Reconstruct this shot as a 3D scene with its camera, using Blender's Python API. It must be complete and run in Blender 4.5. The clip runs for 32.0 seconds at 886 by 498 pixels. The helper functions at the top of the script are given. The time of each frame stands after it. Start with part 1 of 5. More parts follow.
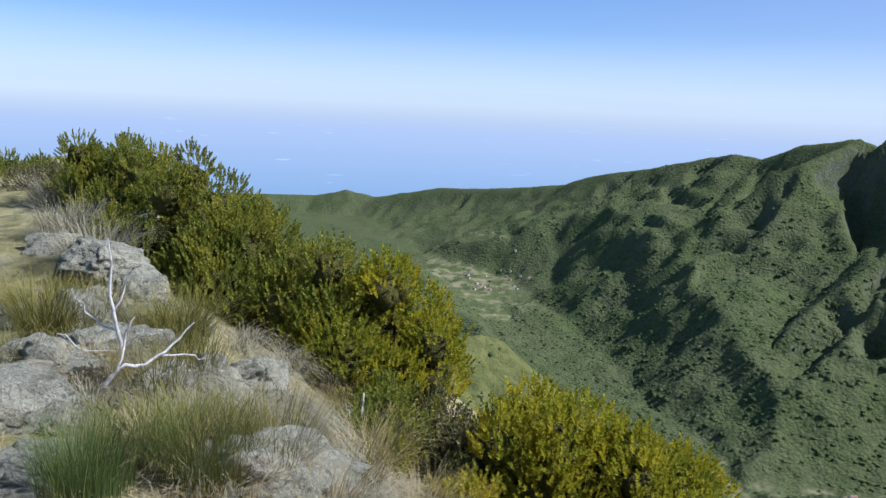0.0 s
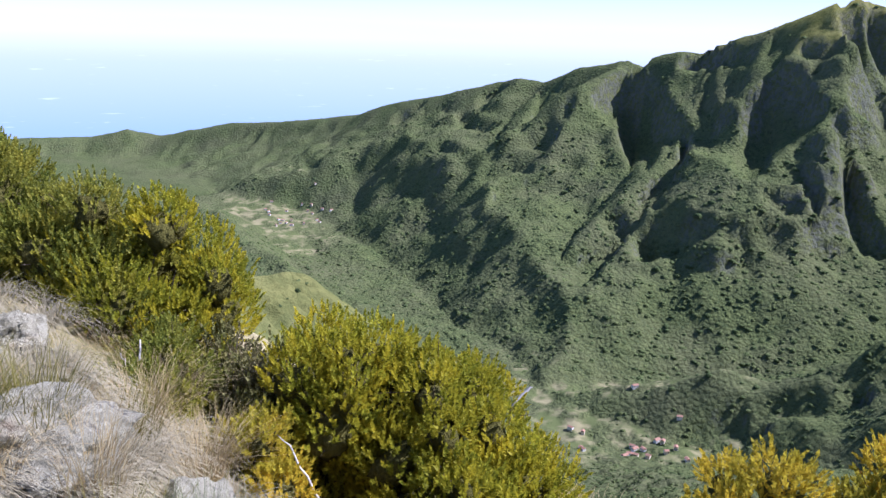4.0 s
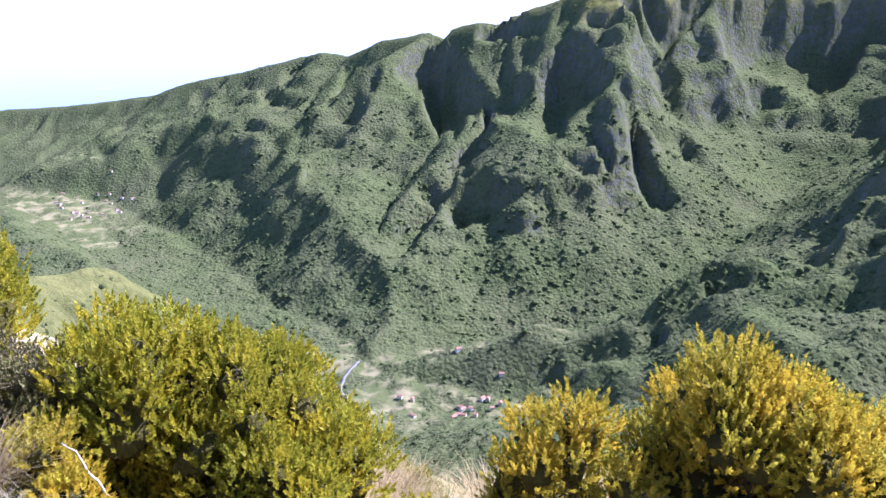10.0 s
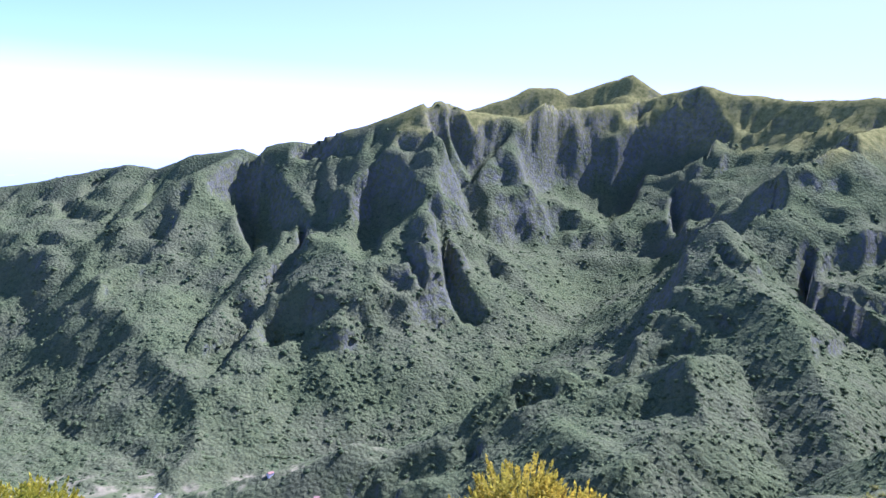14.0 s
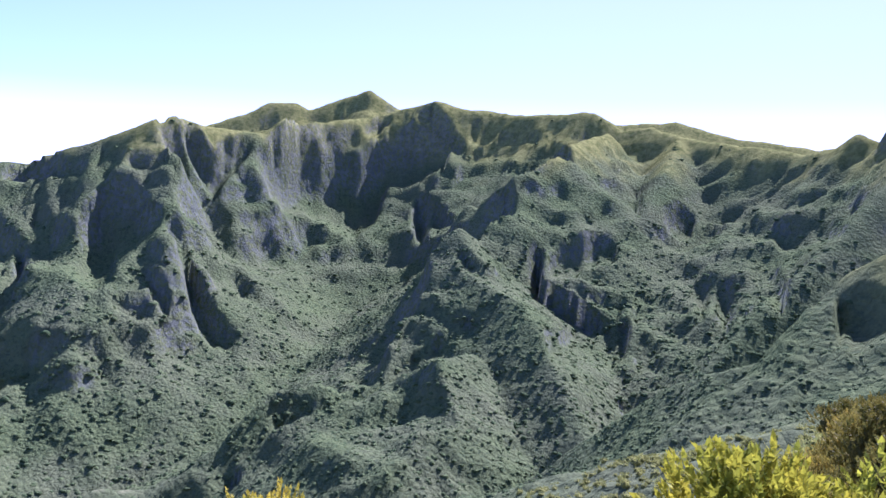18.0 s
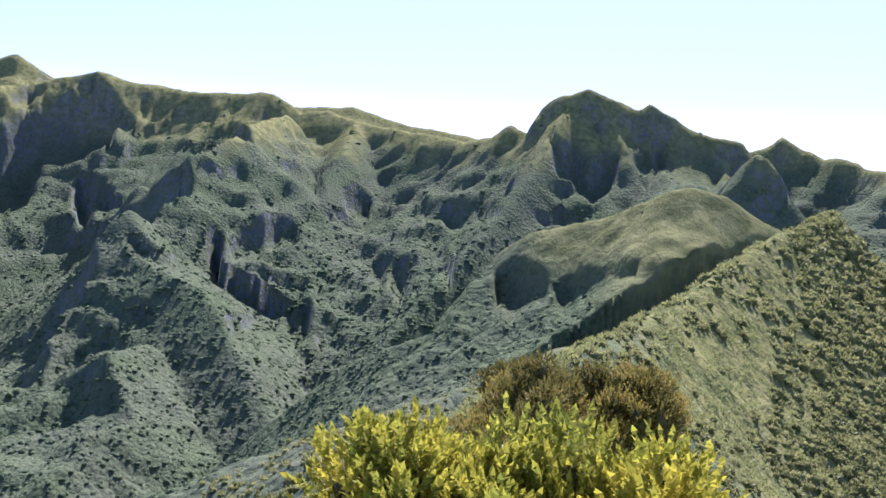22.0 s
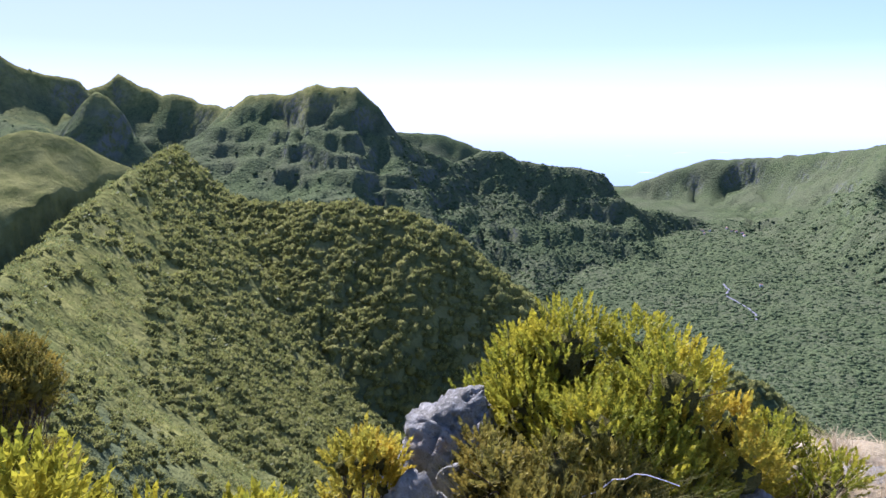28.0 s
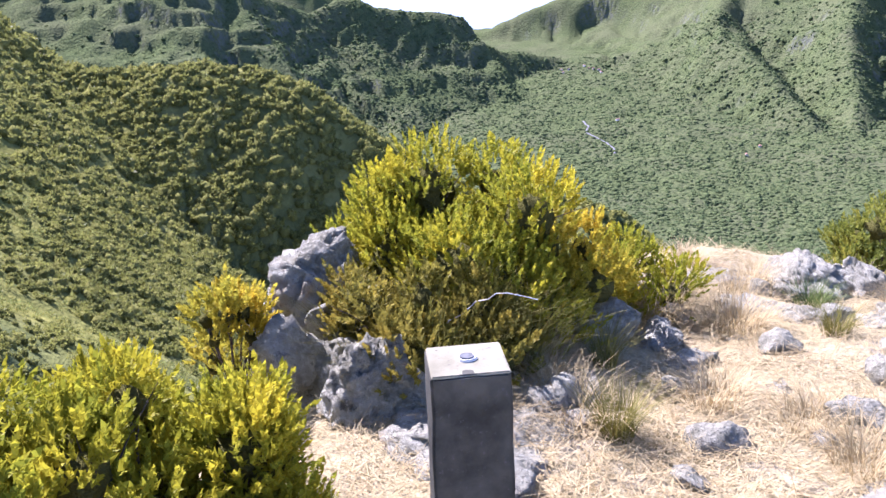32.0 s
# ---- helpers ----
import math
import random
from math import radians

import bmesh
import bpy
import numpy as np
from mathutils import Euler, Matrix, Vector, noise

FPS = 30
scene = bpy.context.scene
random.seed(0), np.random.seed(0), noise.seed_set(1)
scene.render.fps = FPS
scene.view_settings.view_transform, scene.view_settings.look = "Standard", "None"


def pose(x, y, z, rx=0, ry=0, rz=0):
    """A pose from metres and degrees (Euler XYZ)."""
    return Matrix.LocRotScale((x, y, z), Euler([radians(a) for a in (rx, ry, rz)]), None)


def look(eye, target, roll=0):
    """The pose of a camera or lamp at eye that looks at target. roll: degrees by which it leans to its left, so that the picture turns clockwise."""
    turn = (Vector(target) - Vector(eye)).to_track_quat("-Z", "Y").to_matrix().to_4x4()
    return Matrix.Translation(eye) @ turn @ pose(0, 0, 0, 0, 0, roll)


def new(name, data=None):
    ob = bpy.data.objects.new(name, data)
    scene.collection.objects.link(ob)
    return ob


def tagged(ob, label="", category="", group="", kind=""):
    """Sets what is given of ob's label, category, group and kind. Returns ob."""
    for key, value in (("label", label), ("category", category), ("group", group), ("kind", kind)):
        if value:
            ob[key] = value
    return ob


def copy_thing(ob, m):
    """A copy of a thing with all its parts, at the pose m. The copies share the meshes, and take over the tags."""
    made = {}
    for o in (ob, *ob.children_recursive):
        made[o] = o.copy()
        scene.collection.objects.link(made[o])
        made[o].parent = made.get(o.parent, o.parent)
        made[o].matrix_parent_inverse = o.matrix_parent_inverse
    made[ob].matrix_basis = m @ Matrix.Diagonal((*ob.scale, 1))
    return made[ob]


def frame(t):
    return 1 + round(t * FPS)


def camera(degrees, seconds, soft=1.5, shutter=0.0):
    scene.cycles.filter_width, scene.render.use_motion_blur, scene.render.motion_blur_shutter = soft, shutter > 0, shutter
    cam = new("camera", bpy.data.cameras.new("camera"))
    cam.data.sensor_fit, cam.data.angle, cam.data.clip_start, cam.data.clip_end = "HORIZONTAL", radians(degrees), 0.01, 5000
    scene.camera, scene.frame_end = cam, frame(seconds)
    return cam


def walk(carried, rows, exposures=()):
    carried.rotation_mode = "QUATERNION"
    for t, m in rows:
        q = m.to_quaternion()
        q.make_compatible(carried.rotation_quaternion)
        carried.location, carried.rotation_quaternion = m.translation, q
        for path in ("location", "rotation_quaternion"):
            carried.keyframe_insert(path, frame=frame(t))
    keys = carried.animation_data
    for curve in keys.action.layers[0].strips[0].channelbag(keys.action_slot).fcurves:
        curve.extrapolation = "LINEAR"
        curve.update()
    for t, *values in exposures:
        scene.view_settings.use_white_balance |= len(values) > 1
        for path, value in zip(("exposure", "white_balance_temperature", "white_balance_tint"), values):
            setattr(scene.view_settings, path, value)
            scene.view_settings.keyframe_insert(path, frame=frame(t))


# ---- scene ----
# ---- camera: handheld, turning on the spot on a rocky mountain top ----
cam = camera(58.5, 32.0)
ROWS = [
    (0.0, -0.350, 0.015, 1.583, 79.78, -2.47, 0.46),
    (0.5, -0.329, 0.035, 1.585, 79.86, -2.54, -2.04),
    (1.0, -0.305, 0.048, 1.585, 79.78, -2.37, -4.56),
    (1.5, -0.288, 0.057, 1.579, 79.81, -2.49, -7.15),
    (2.0, -0.266, 0.068, 1.572, 79.97, -2.51, -9.72),
    (2.5, -0.243, 0.080, 1.565, 79.04, -2.16, -11.93),
    (3.0, -0.230, 0.090, 1.554, 77.29, -2.32, -12.53),
    (3.5, -0.220, 0.096, 1.539, 76.35, -1.83, -13.42),
    (5.5, -0.191, 0.091, 1.489, 71.32, -1.57, -16.06),
    (6.0, -0.190, 0.079, 1.477, 70.09, -0.84, -16.20),
    (6.5, -0.185, 0.066, 1.469, 69.08, -0.61, -16.60),
    (7.0, -0.173, 0.061, 1.462, 68.35, -0.71, -17.32),
    (7.5, -0.151, 0.066, 1.454, 67.91, -0.72, -19.17),
    (8.0, -0.129, 0.078, 1.439, 67.44, -0.52, -21.54),
    (8.5, -0.103, 0.094, 1.427, 66.67, -0.87, -25.05),
    (9.0, -0.083, 0.109, 1.432, 67.95, -0.65, -27.09),
    (9.5, -0.081, 0.118, 1.455, 71.11, -0.32, -27.01),
    (10.0, -0.076, 0.125, 1.472, 73.81, -0.75, -28.15),
    (10.5, -0.076, 0.132, 1.490, 76.33, -0.74, -28.76),
    (11.0, -0.090, 0.139, 1.508, 78.51, -0.56, -29.57),
    (11.5, -0.081, 0.126, 1.528, 79.42, -2.21, -30.57),
    (12.0, -0.052, 0.100, 1.550, 81.14, -3.09, -30.45),
    (12.5, -0.008, 0.077, 1.556, 81.86, -3.47, -30.76),
    (13.0, 0.034, 0.075, 1.553, 82.51, -3.57, -32.68),
    (13.5, 0.056, 0.089, 1.548, 81.74, -2.84, -36.91),
    (14.0, 0.074, 0.108, 1.549, 82.64, -3.14, -41.23),
    (14.5, 0.097, 0.114, 1.545, 83.29, -2.95, -43.70),
    (16.5, 0.180, 0.133, 1.530, 84.02, -1.83, -51.97),
    (17.0, 0.199, 0.137, 1.527, 83.92, -1.95, -54.45),
    (17.5, 0.218, 0.139, 1.524, 84.32, -2.22, -56.58),
    (18.0, 0.235, 0.139, 1.523, 84.49, -1.85, -59.53),
    (18.5, 0.252, 0.137, 1.522, 84.61, -1.67, -62.66),
    (19.0, 0.265, 0.134, 1.519, 84.67, -1.70, -65.05),
    (19.5, 0.276, 0.131, 1.514, 84.76, -1.54, -67.04),
    (20.0, 0.284, 0.128, 1.511, 85.06, -1.29, -69.60),
    (20.5, 0.292, 0.130, 1.506, 84.95, -1.47, -72.27),
    (21.0, 0.305, 0.117, 1.507, 84.48, -2.23, -75.21),
    (21.5, 0.320, 0.088, 1.509, 85.19, -3.37, -79.21),
    (22.0, 0.330, 0.070, 1.504, 84.16, -3.09, -82.31),
    (22.5, 0.339, 0.073, 1.499, 83.90, -2.65, -85.52),
    (23.0, 0.348, 0.076, 1.496, 83.34, -1.60, -88.92),
    (23.5, 0.355, 0.073, 1.495, 82.67, -1.26, -91.31),
    (24.0, 0.357, 0.049, 1.494, 82.28, -0.69, -95.83),
    (24.5, 0.360, 0.025, 1.495, 82.89, -1.11, -99.83),
    (26.5, 0.394, 0.010, 1.552, 81.38, 0.81, -112.13),
    (27.0, 0.404, 0.004, 1.570, 82.01, -0.35, -118.79),
    (27.5, 0.405, -0.005, 1.564, 81.71, -0.75, -121.83),
    (28.0, 0.405, -0.022, 1.564, 81.08, -0.22, -127.09),
    (28.5, 0.395, -0.050, 1.561, 81.19, 0.61, -131.08),
    (29.0, 0.389, -0.079, 1.553, 81.12, 0.43, -134.62),
    (29.5, 0.386, -0.105, 1.543, 80.66, 0.09, -136.83),
    (30.0, 0.387, -0.124, 1.535, 79.48, 0.66, -138.81),
    (30.5, 0.387, -0.128, 1.522, 78.22, 1.50, -139.99),
    (31.0, 0.390, -0.118, 1.504, 75.83, 1.82, -139.25),
    (31.5, 0.394, -0.106, 1.487, 73.22, 1.83, -137.96),
    (32.0, 0.398, -0.103, 1.471, 70.33, 2.20, -137.31),
]
EXPOSURE = [(0.0, 0.28, 5300, 12), (3.0, 0.65, 5250, 22), (6.0, 1.3, 5450, 32), (9.5, 1.48, 5200, 35), (11.5, 1.52, 4900, 40), (13.0, 1.25, 4750, 44),
            (14.5, 1.4, 4750, 45), (19.0, 1.34, 4850, 45), (24.5, 1.42, 5000, 42), (27.0, 1.24, 5100, 35), (30.0, 0.86, 4950, 30), (32.0, 1.68, 5300, 35)]
walk(cam, [(t, pose(x, y, z, rx, ry, rz)) for t, x, y, z, rx, ry, rz in ROWS], EXPOSURE)

# ---- daylight: high sun from the east, hazy sky over the sea ----
SUN_AZ, SUN_EL = 96.0, 46.0          # compass bearing (0 = +y, clockwise) and height in degrees
sun_dir = Vector((math.sin(radians(SUN_AZ)) * math.cos(radians(SUN_EL)), math.cos(radians(SUN_AZ)) * math.cos(radians(SUN_EL)), math.sin(radians(SUN_EL))))
sun = new("sun", bpy.data.lights.new("sun", "SUN"))
sun.data.energy, sun.data.angle, sun.data.color = 5.0, radians(0.53), (1.0, 0.94, 0.88)
sun.matrix_world = look(sun_dir * 100, (0, 0, 0))

world = bpy.data.worlds.new("sky")
scene.world = world
world.use_nodes = True
wn, wl = world.node_tree.nodes, world.node_tree.links
wn.clear()


def wnode(kind, **values):
    n = wn.new(kind)
    for key, value in values.items():
        n.inputs[key].default_value = value
    return n


def wmath(op, a, b=None, clamp=False):
    n = wn.new("ShaderNodeMath")
    n.operation, n.use_clamp = op, clamp
    for i, v in enumerate((a, b)):
        if v is None:
            continue
        if isinstance(v, (int, float)):
            n.inputs[i].default_value = v
        else:
            wl.new(v, n.inputs[i])
    return n.outputs[0]


def wmix(fac, a, b):
    n = wn.new("ShaderNodeMix")
    n.data_type = "RGBA"
    wl.new(fac, n.inputs[0])
    for i, v in ((6, a), (7, b)):
        if isinstance(v, tuple):
            n.inputs[i].default_value = (*v, 1)
        else:
            wl.new(v, n.inputs[i])
    return n.outputs[2]


sky = wn.new("ShaderNodeTexSky")
sky.sky_type, sky.sun_disc = "NISHITA", False
sky.sun_elevation, sky.sun_rotation = radians(SUN_EL), radians(SUN_AZ)
sky.altitude, sky.air_density, sky.dust_density, sky.ozone_density = 2000, 1.0, 0.6, 2.5
coord = wn.new("ShaderNodeTexCoord")
split = wn.new("ShaderNodeSeparateXYZ")
wl.new(coord.outputs["Generated"], split.inputs[0])
height = split.outputs[2]
# haze bank above the sea's horizon, the sea below it
bank_noise = wnode("ShaderNodeTexNoise", Scale=2.2, Detail=5.0, Roughness=0.6)
stretch = wn.new("ShaderNodeMapping")
stretch.inputs["Scale"].default_value = (1, 1, 14)
wl.new(coord.outputs["Generated"], stretch.inputs[0])
wl.new(stretch.outputs[0], bank_noise.inputs["Vector"])
bank = wmath("SUBTRACT", 1.0, wmath("DIVIDE", wmath("ABSOLUTE", wmath("SUBTRACT", height, 0.022)), 0.085), True)
bank = wmath("MULTIPLY", wmath("POWER", bank, 1.3), wmath("ADD", wmath("MULTIPLY", bank_noise.outputs[0], 0.5), 0.55), True)
bank = wmath("MAXIMUM", bank, wmath("SUBTRACT", 0.08, wmath("MULTIPLY", height, 0.2), True))
pale = wn.new("ShaderNodeMix")
pale.data_type, pale.blend_type = "RGBA", "MULTIPLY"
pale.inputs[0].default_value = 1.0
wl.new(sky.outputs[0], pale.inputs[6])
pale.inputs[7].default_value = (0.74, 0.775, 0.86, 1)
# the haze is whiter towards the sun
toward = wn.new("ShaderNodeVectorMath")
toward.operation = "DOT_PRODUCT"
wl.new(coord.outputs["Generated"], toward.inputs[0])
toward.inputs[1].default_value = (math.sin(radians(SUN_AZ)), math.cos(radians(SUN_AZ)), 0)
milky = wmix(wmath("MULTIPLY", wmath("ADD", toward.outputs["Value"], 0.0, True), 0.74), pale.outputs[2], (3.0, 3.1, 4.0))
hazy = wmix(bank, milky, (5.3, 5.7, 6.4))
below = wmath("DIVIDE", wmath("SUBTRACT", 0.002, height), 0.034, True)
deep = wmath("DIVIDE", wmath("SUBTRACT", -0.01, height), 0.10, True)
puff_noise = wnode("ShaderNodeTexNoise", Scale=26.0, Detail=4.0, Roughness=0.55)
wl.new(stretch.outputs[0], puff_noise.inputs["Vector"])
puffs = wmath("MULTIPLY", wmath("SUBTRACT", puff_noise.outputs[0], 0.66), 6.0, True)
sea = wmix(deep, (4.1, 4.6, 5.7), (2.5, 3.5, 4.9))
sea = wmix(puffs, sea, (5.8, 6.5, 7.6))
full = wmix(below, hazy, sea)
back = wnode("ShaderNodeBackground", Strength=0.115)
wl.new(full, back.inputs[0])
out = wn.new("ShaderNodeOutputWorld")
wl.new(back.outputs[0], out.inputs[0])

# ---- materials ----
def material(name, rough=0.9):
    m = bpy.data.materials.new(name)
    m.use_nodes = True
    b = m.node_tree.nodes["Principled BSDF"]
    b.inputs["Roughness"].default_value = rough
    b.inputs["Specular IOR Level"].default_value = 0.12
    return m, m.node_tree.nodes, m.node_tree.links, b


def mixed(m, fac, a, b):
    """Colour mix; each input a socket or an rgb tuple, fac a socket or a number."""
    n = m.node_tree.nodes.new("ShaderNodeMix")
    n.data_type = "RGBA"
    for i, v in ((0, fac), (6, a), (7, b)):
        if isinstance(v, tuple):
            n.inputs[i].default_value = (*v, 1)
        elif isinstance(v, (int, float)):
            n.inputs[i].default_value = v
        else:
            m.node_tree.links.new(v, n.inputs[i])
    return n.outputs[2]


def math_node(m, op, a, b=0.0, clamp=False):
    n = m.node_tree.nodes.new("ShaderNodeMath")
    n.operation, n.use_clamp = op, clamp
    for i, v in enumerate((a, b)):
        if isinstance(v, (int, float)):
            n.inputs[i].default_value = v
        else:
            m.node_tree.links.new(v, n.inputs[i])
    return n.outputs[0]


def noise_node(m, scale, detail=4.0, rough=0.55, vector=None, kind="ShaderNodeTexNoise"):
    n = m.node_tree.nodes.new(kind)
    n.inputs["Scale"].default_value = scale
    if kind == "ShaderNodeTexNoise":
        n.inputs["Detail"].default_value, n.inputs["Roughness"].default_value = detail, rough
    if vector is None:
        vector = m.node_tree.nodes.new("ShaderNodeTexCoord").outputs["Object"]
    m.node_tree.links.new(vector, n.inputs["Vector"])
    return n.outputs[0]


def attribute(m, name):
    n = m.node_tree.nodes.new("ShaderNodeAttribute")
    n.attribute_name = name
    return n.outputs["Fac"]


def spread(m, value, low, high):
    return math_node(m, "DIVIDE", math_node(m, "SUBTRACT", value, low), high - low, True)


def relief(m, value, strength, distance):
    n = m.node_tree.nodes.new("ShaderNodeBump")
    n.inputs["Strength"].default_value, n.inputs["Distance"].default_value = strength, distance
    m.node_tree.links.new(value, n.inputs["Height"])
    m.node_tree.links.new(n.outputs[0], m.node_tree.nodes["Principled BSDF"].inputs["Normal"])
    return n


def colour(m, socket):
    m.node_tree.links.new(socket, m.node_tree.nodes["Principled BSDF"].inputs["Base Color"])


def land_material():
    """Woods, heath, dry grass, fields and bare rock on the mountains, chosen by the land's own masks."""
    m, n, l, b = material("land", 0.95)
    b.inputs["Specular IOR Level"].default_value = 0.0
    cell = n.new("ShaderNodeTexVoronoi")
    cell.inputs["Scale"].default_value = 0.105
    bend = n.new("ShaderNodeVectorMath")
    bend.operation = "MULTIPLY_ADD"
    wobble = n.new("ShaderNodeTexNoise")
    wobble.inputs["Scale"].default_value, wobble.inputs["Detail"].default_value = 0.06, 3.0
    where = n.new("ShaderNodeTexCoord").outputs["Object"]
    l.new(where, wobble.inputs["Vector"])
    l.new(wobble.outputs["Color"], bend.inputs[0])
    bend.inputs[1].default_value = (14, 14, 14)
    l.new(where, bend.inputs[2])
    l.new(bend.outputs[0], cell.inputs["Vector"])
    tone = n.new("ShaderNodeSeparateColor")
    l.new(cell.outputs["Color"], tone.inputs[0])
    leaf_noise = noise_node(m, 0.22, 5, 0.7)
    crowns = math_node(m, "SUBTRACT", math_node(m, "MULTIPLY", leaf_noise, 0.55), math_node(m, "MULTIPLY", cell.outputs["Distance"], 0.85))
    wide = noise_node(m, 0.006, 4, 0.6)
    fine = noise_node(m, 0.6, 4, 0.6)
    wood = mixed(m, tone.outputs[0], (0.042, 0.062, 0.027), (0.096, 0.117, 0.046))
    wood = mixed(m, spread(m, leaf_noise, 0.40, 0.66), wood, (0.120, 0.140, 0.052))
    wood = mixed(m, spread(m, wide, 0.38, 0.66), wood, mixed(m, 0.5, wood, (0.125, 0.125, 0.065)))
    heath = mixed(m, spread(m, noise_node(m, 0.05, 6, 0.65), 0.38, 0.64), (0.12, 0.125, 0.034), (0.245, 0.230, 0.070))
    rock = mixed(m, spread(m, noise_node(m, 0.035, 6, 0.7), 0.35, 0.65), (0.095, 0.100, 0.090), (0.19, 0.185, 0.155))
    rock = mixed(m, spread(m, noise_node(m, 0.075, 6, 0.7), 0.47, 0.56), rock, mixed(m, 0.35, wood, heath))
    field = mixed(m, spread(m, noise_node(m, 0.03, 3, 0.5), 0.42, 0.60), (0.11, 0.13, 0.05), (0.26, 0.235, 0.125))
    fern = mixed(m, spread(m, noise_node(m, 0.12, 6, 0.7), 0.36, 0.66), (0.105, 0.115, 0.030), (0.235, 0.220, 0.060))
    straw = mixed(m, spread(m, noise_node(m, 3.0, 6, 0.75), 0.38, 0.62), (0.26, 0.21, 0.10), (0.55, 0.470, 0.26))
    straw = mixed(m, spread(m, noise_node(m, 1.1, 5, 0.65), 0.55, 0.66), straw, (0.40, 0.36, 0.29))
    straw = mixed(m, math_node(m, "MULTIPLY", spread(m, noise_node(m, 1.9, 5, 0.7), 0.60, 0.68), 0.6), straw, (0.36, 0.19, 0.09))
    straw = mixed(m, spread(m, noise_node(m, 45.0, 4, 0.7), 0.45, 0.75), straw, (0.68, 0.57, 0.35))
    c = mixed(m, attribute(m, "heath"), wood, heath)
    c = mixed(m, attribute(m, "rock"), c, rock)
    c = mixed(m, attribute(m, "field"), c, field)
    c = mixed(m, attribute(m, "fern"), c, fern)
    c = mixed(m, attribute(m, "straw"), c, straw)
    colour(m, c)
    litter = math_node(m, "MULTIPLY", math_node(m, "MULTIPLY", noise_node(m, 22.0, 6, 0.75), attribute(m, "straw")), 0.012)
    open_land = math_node(m, "MAXIMUM", math_node(m, "MAXIMUM", attribute(m, "heath"), attribute(m, "straw")), math_node(m, "MAXIMUM", attribute(m, "field"), attribute(m, "rock")))
    crowns = math_node(m, "MULTIPLY", crowns, math_node(m, "SUBTRACT", 1.0, math_node(m, "MULTIPLY", open_land, 0.95)))
    crags = math_node(m, "MULTIPLY", math_node(m, "MULTIPLY", noise_node(m, 0.045, 8, 0.68), attribute(m, "rock")), 2.6)
    scrub = math_node(m, "MULTIPLY", math_node(m, "MULTIPLY", noise_node(m, 0.20, 5, 0.65), math_node(m, "SUBTRACT", attribute(m, "heath"), attribute(m, "straw"), True)), 0.5)
    both = math_node(m, "ADD", math_node(m, "ADD", crowns, math_node(m, "MULTIPLY", fine, 0.14)), litter)
    both = math_node(m, "ADD", both, math_node(m, "ADD", crags, scrub))
    relief(m, both, 0.9, 4.5)
    return m


def leaf_material(name, dark, light, tip, glow=0.35):
    """Small leaves: colour varies from leaf to leaf and from bush to bush, and light shines through them."""
    m, n, l, b = material(name, 0.55)
    geo = n.new("ShaderNodeNewGeometry")
    info = n.new("ShaderNodeObjectInfo")
    c = mixed(m, geo.outputs["Random Per Island"], dark, light)
    c = mixed(m, spread(m, noise_node(m, 3.2, 3, 0.6), 0.42, 0.62), c, tip)
    c = mixed(m, math_node(m, "MULTIPLY", info.outputs["Random"], 0.35), c, dark)
    colour(m, c)
    through_leaf = n.new("ShaderNodeBsdfTranslucent")
    l.new(c, through_leaf.inputs["Color"])
    both = n.new("ShaderNodeMixShader")
    both.inputs[0].default_value = glow
    l.new(b.outputs[0], both.inputs[1])
    l.new(through_leaf.outputs[0], both.inputs[2])
    l.new(both.outputs[0], n["Material Output"].inputs["Surface"])
    return m


def rock_material():
    m, n, l, b = material("weathered_basalt", 0.92)
    grain = noise_node(m, 38, 6, 0.7)
    c = mixed(m, spread(m, noise_node(m, 5, 6, 0.65), 0.36, 0.62), (0.25, 0.235, 0.160), (0.51, 0.480, 0.350))
    c = mixed(m, spread(m, grain, 0.50, 0.70), c, (0.58, 0.545, 0.405))
    c = mixed(m, math_node(m, "MULTIPLY", spread(m, noise_node(m, 10, 6, 0.75), 0.56, 0.65), 0.75), c, (0.065, 0.06, 0.055))
    c = mixed(m, math_node(m, "MULTIPLY", spread(m, noise_node(m, 55, 5, 0.75), 0.57, 0.66), 0.55), c, (0.11, 0.10, 0.09))
    c = mixed(m, math_node(m, "MULTIPLY", spread(m, noise_node(m, 3.1, 4, 0.6), 0.60, 0.70), 0.5), c, (0.36, 0.22, 0.10))
    colour(m, c)
    cracks = noise_node(m, 14, 8, 0.75)
    pits = noise_node(m, 6.5, 4, 0.6)
    relief(m, math_node(m, "ADD", math_node(m, "ADD", cracks, math_node(m, "MULTIPLY", pits, 1.6)), math_node(m, "MULTIPLY", grain, 0.6)), 1.0, 0.045)
    return m


def bark_material(name, low, high):
    m, n, l, b = material(name, 0.85)
    g = noise_node(m, 40, 5, 0.65)
    colour(m, mixed(m, spread(m, g, 0.35, 0.65), low, high))
    relief(m, g, 0.6, 0.004)
    return m


def blade_material(name, low, high, glow=0.25):
    m, n, l, b = material(name, 0.7)
    c = mixed(m, n.new("ShaderNodeNewGeometry").outputs["Random Per Island"], low, high)
    c = mixed(m, math_node(m, "MULTIPLY", spread(m, noise_node(m, 6, 4, 0.6), 0.4, 0.65), 0.5), c, low)
    colour(m, c)
    t = n.new("ShaderNodeBsdfTranslucent")
    l.new(c, t.inputs["Color"])
    both = n.new("ShaderNodeMixShader")
    both.inputs[0].default_value = glow
    l.new(b.outputs[0], both.inputs[1])
    l.new(t.outputs[0], both.inputs[2])
    l.new(both.outputs[0], n["Material Output"].inputs["Surface"])
    return m


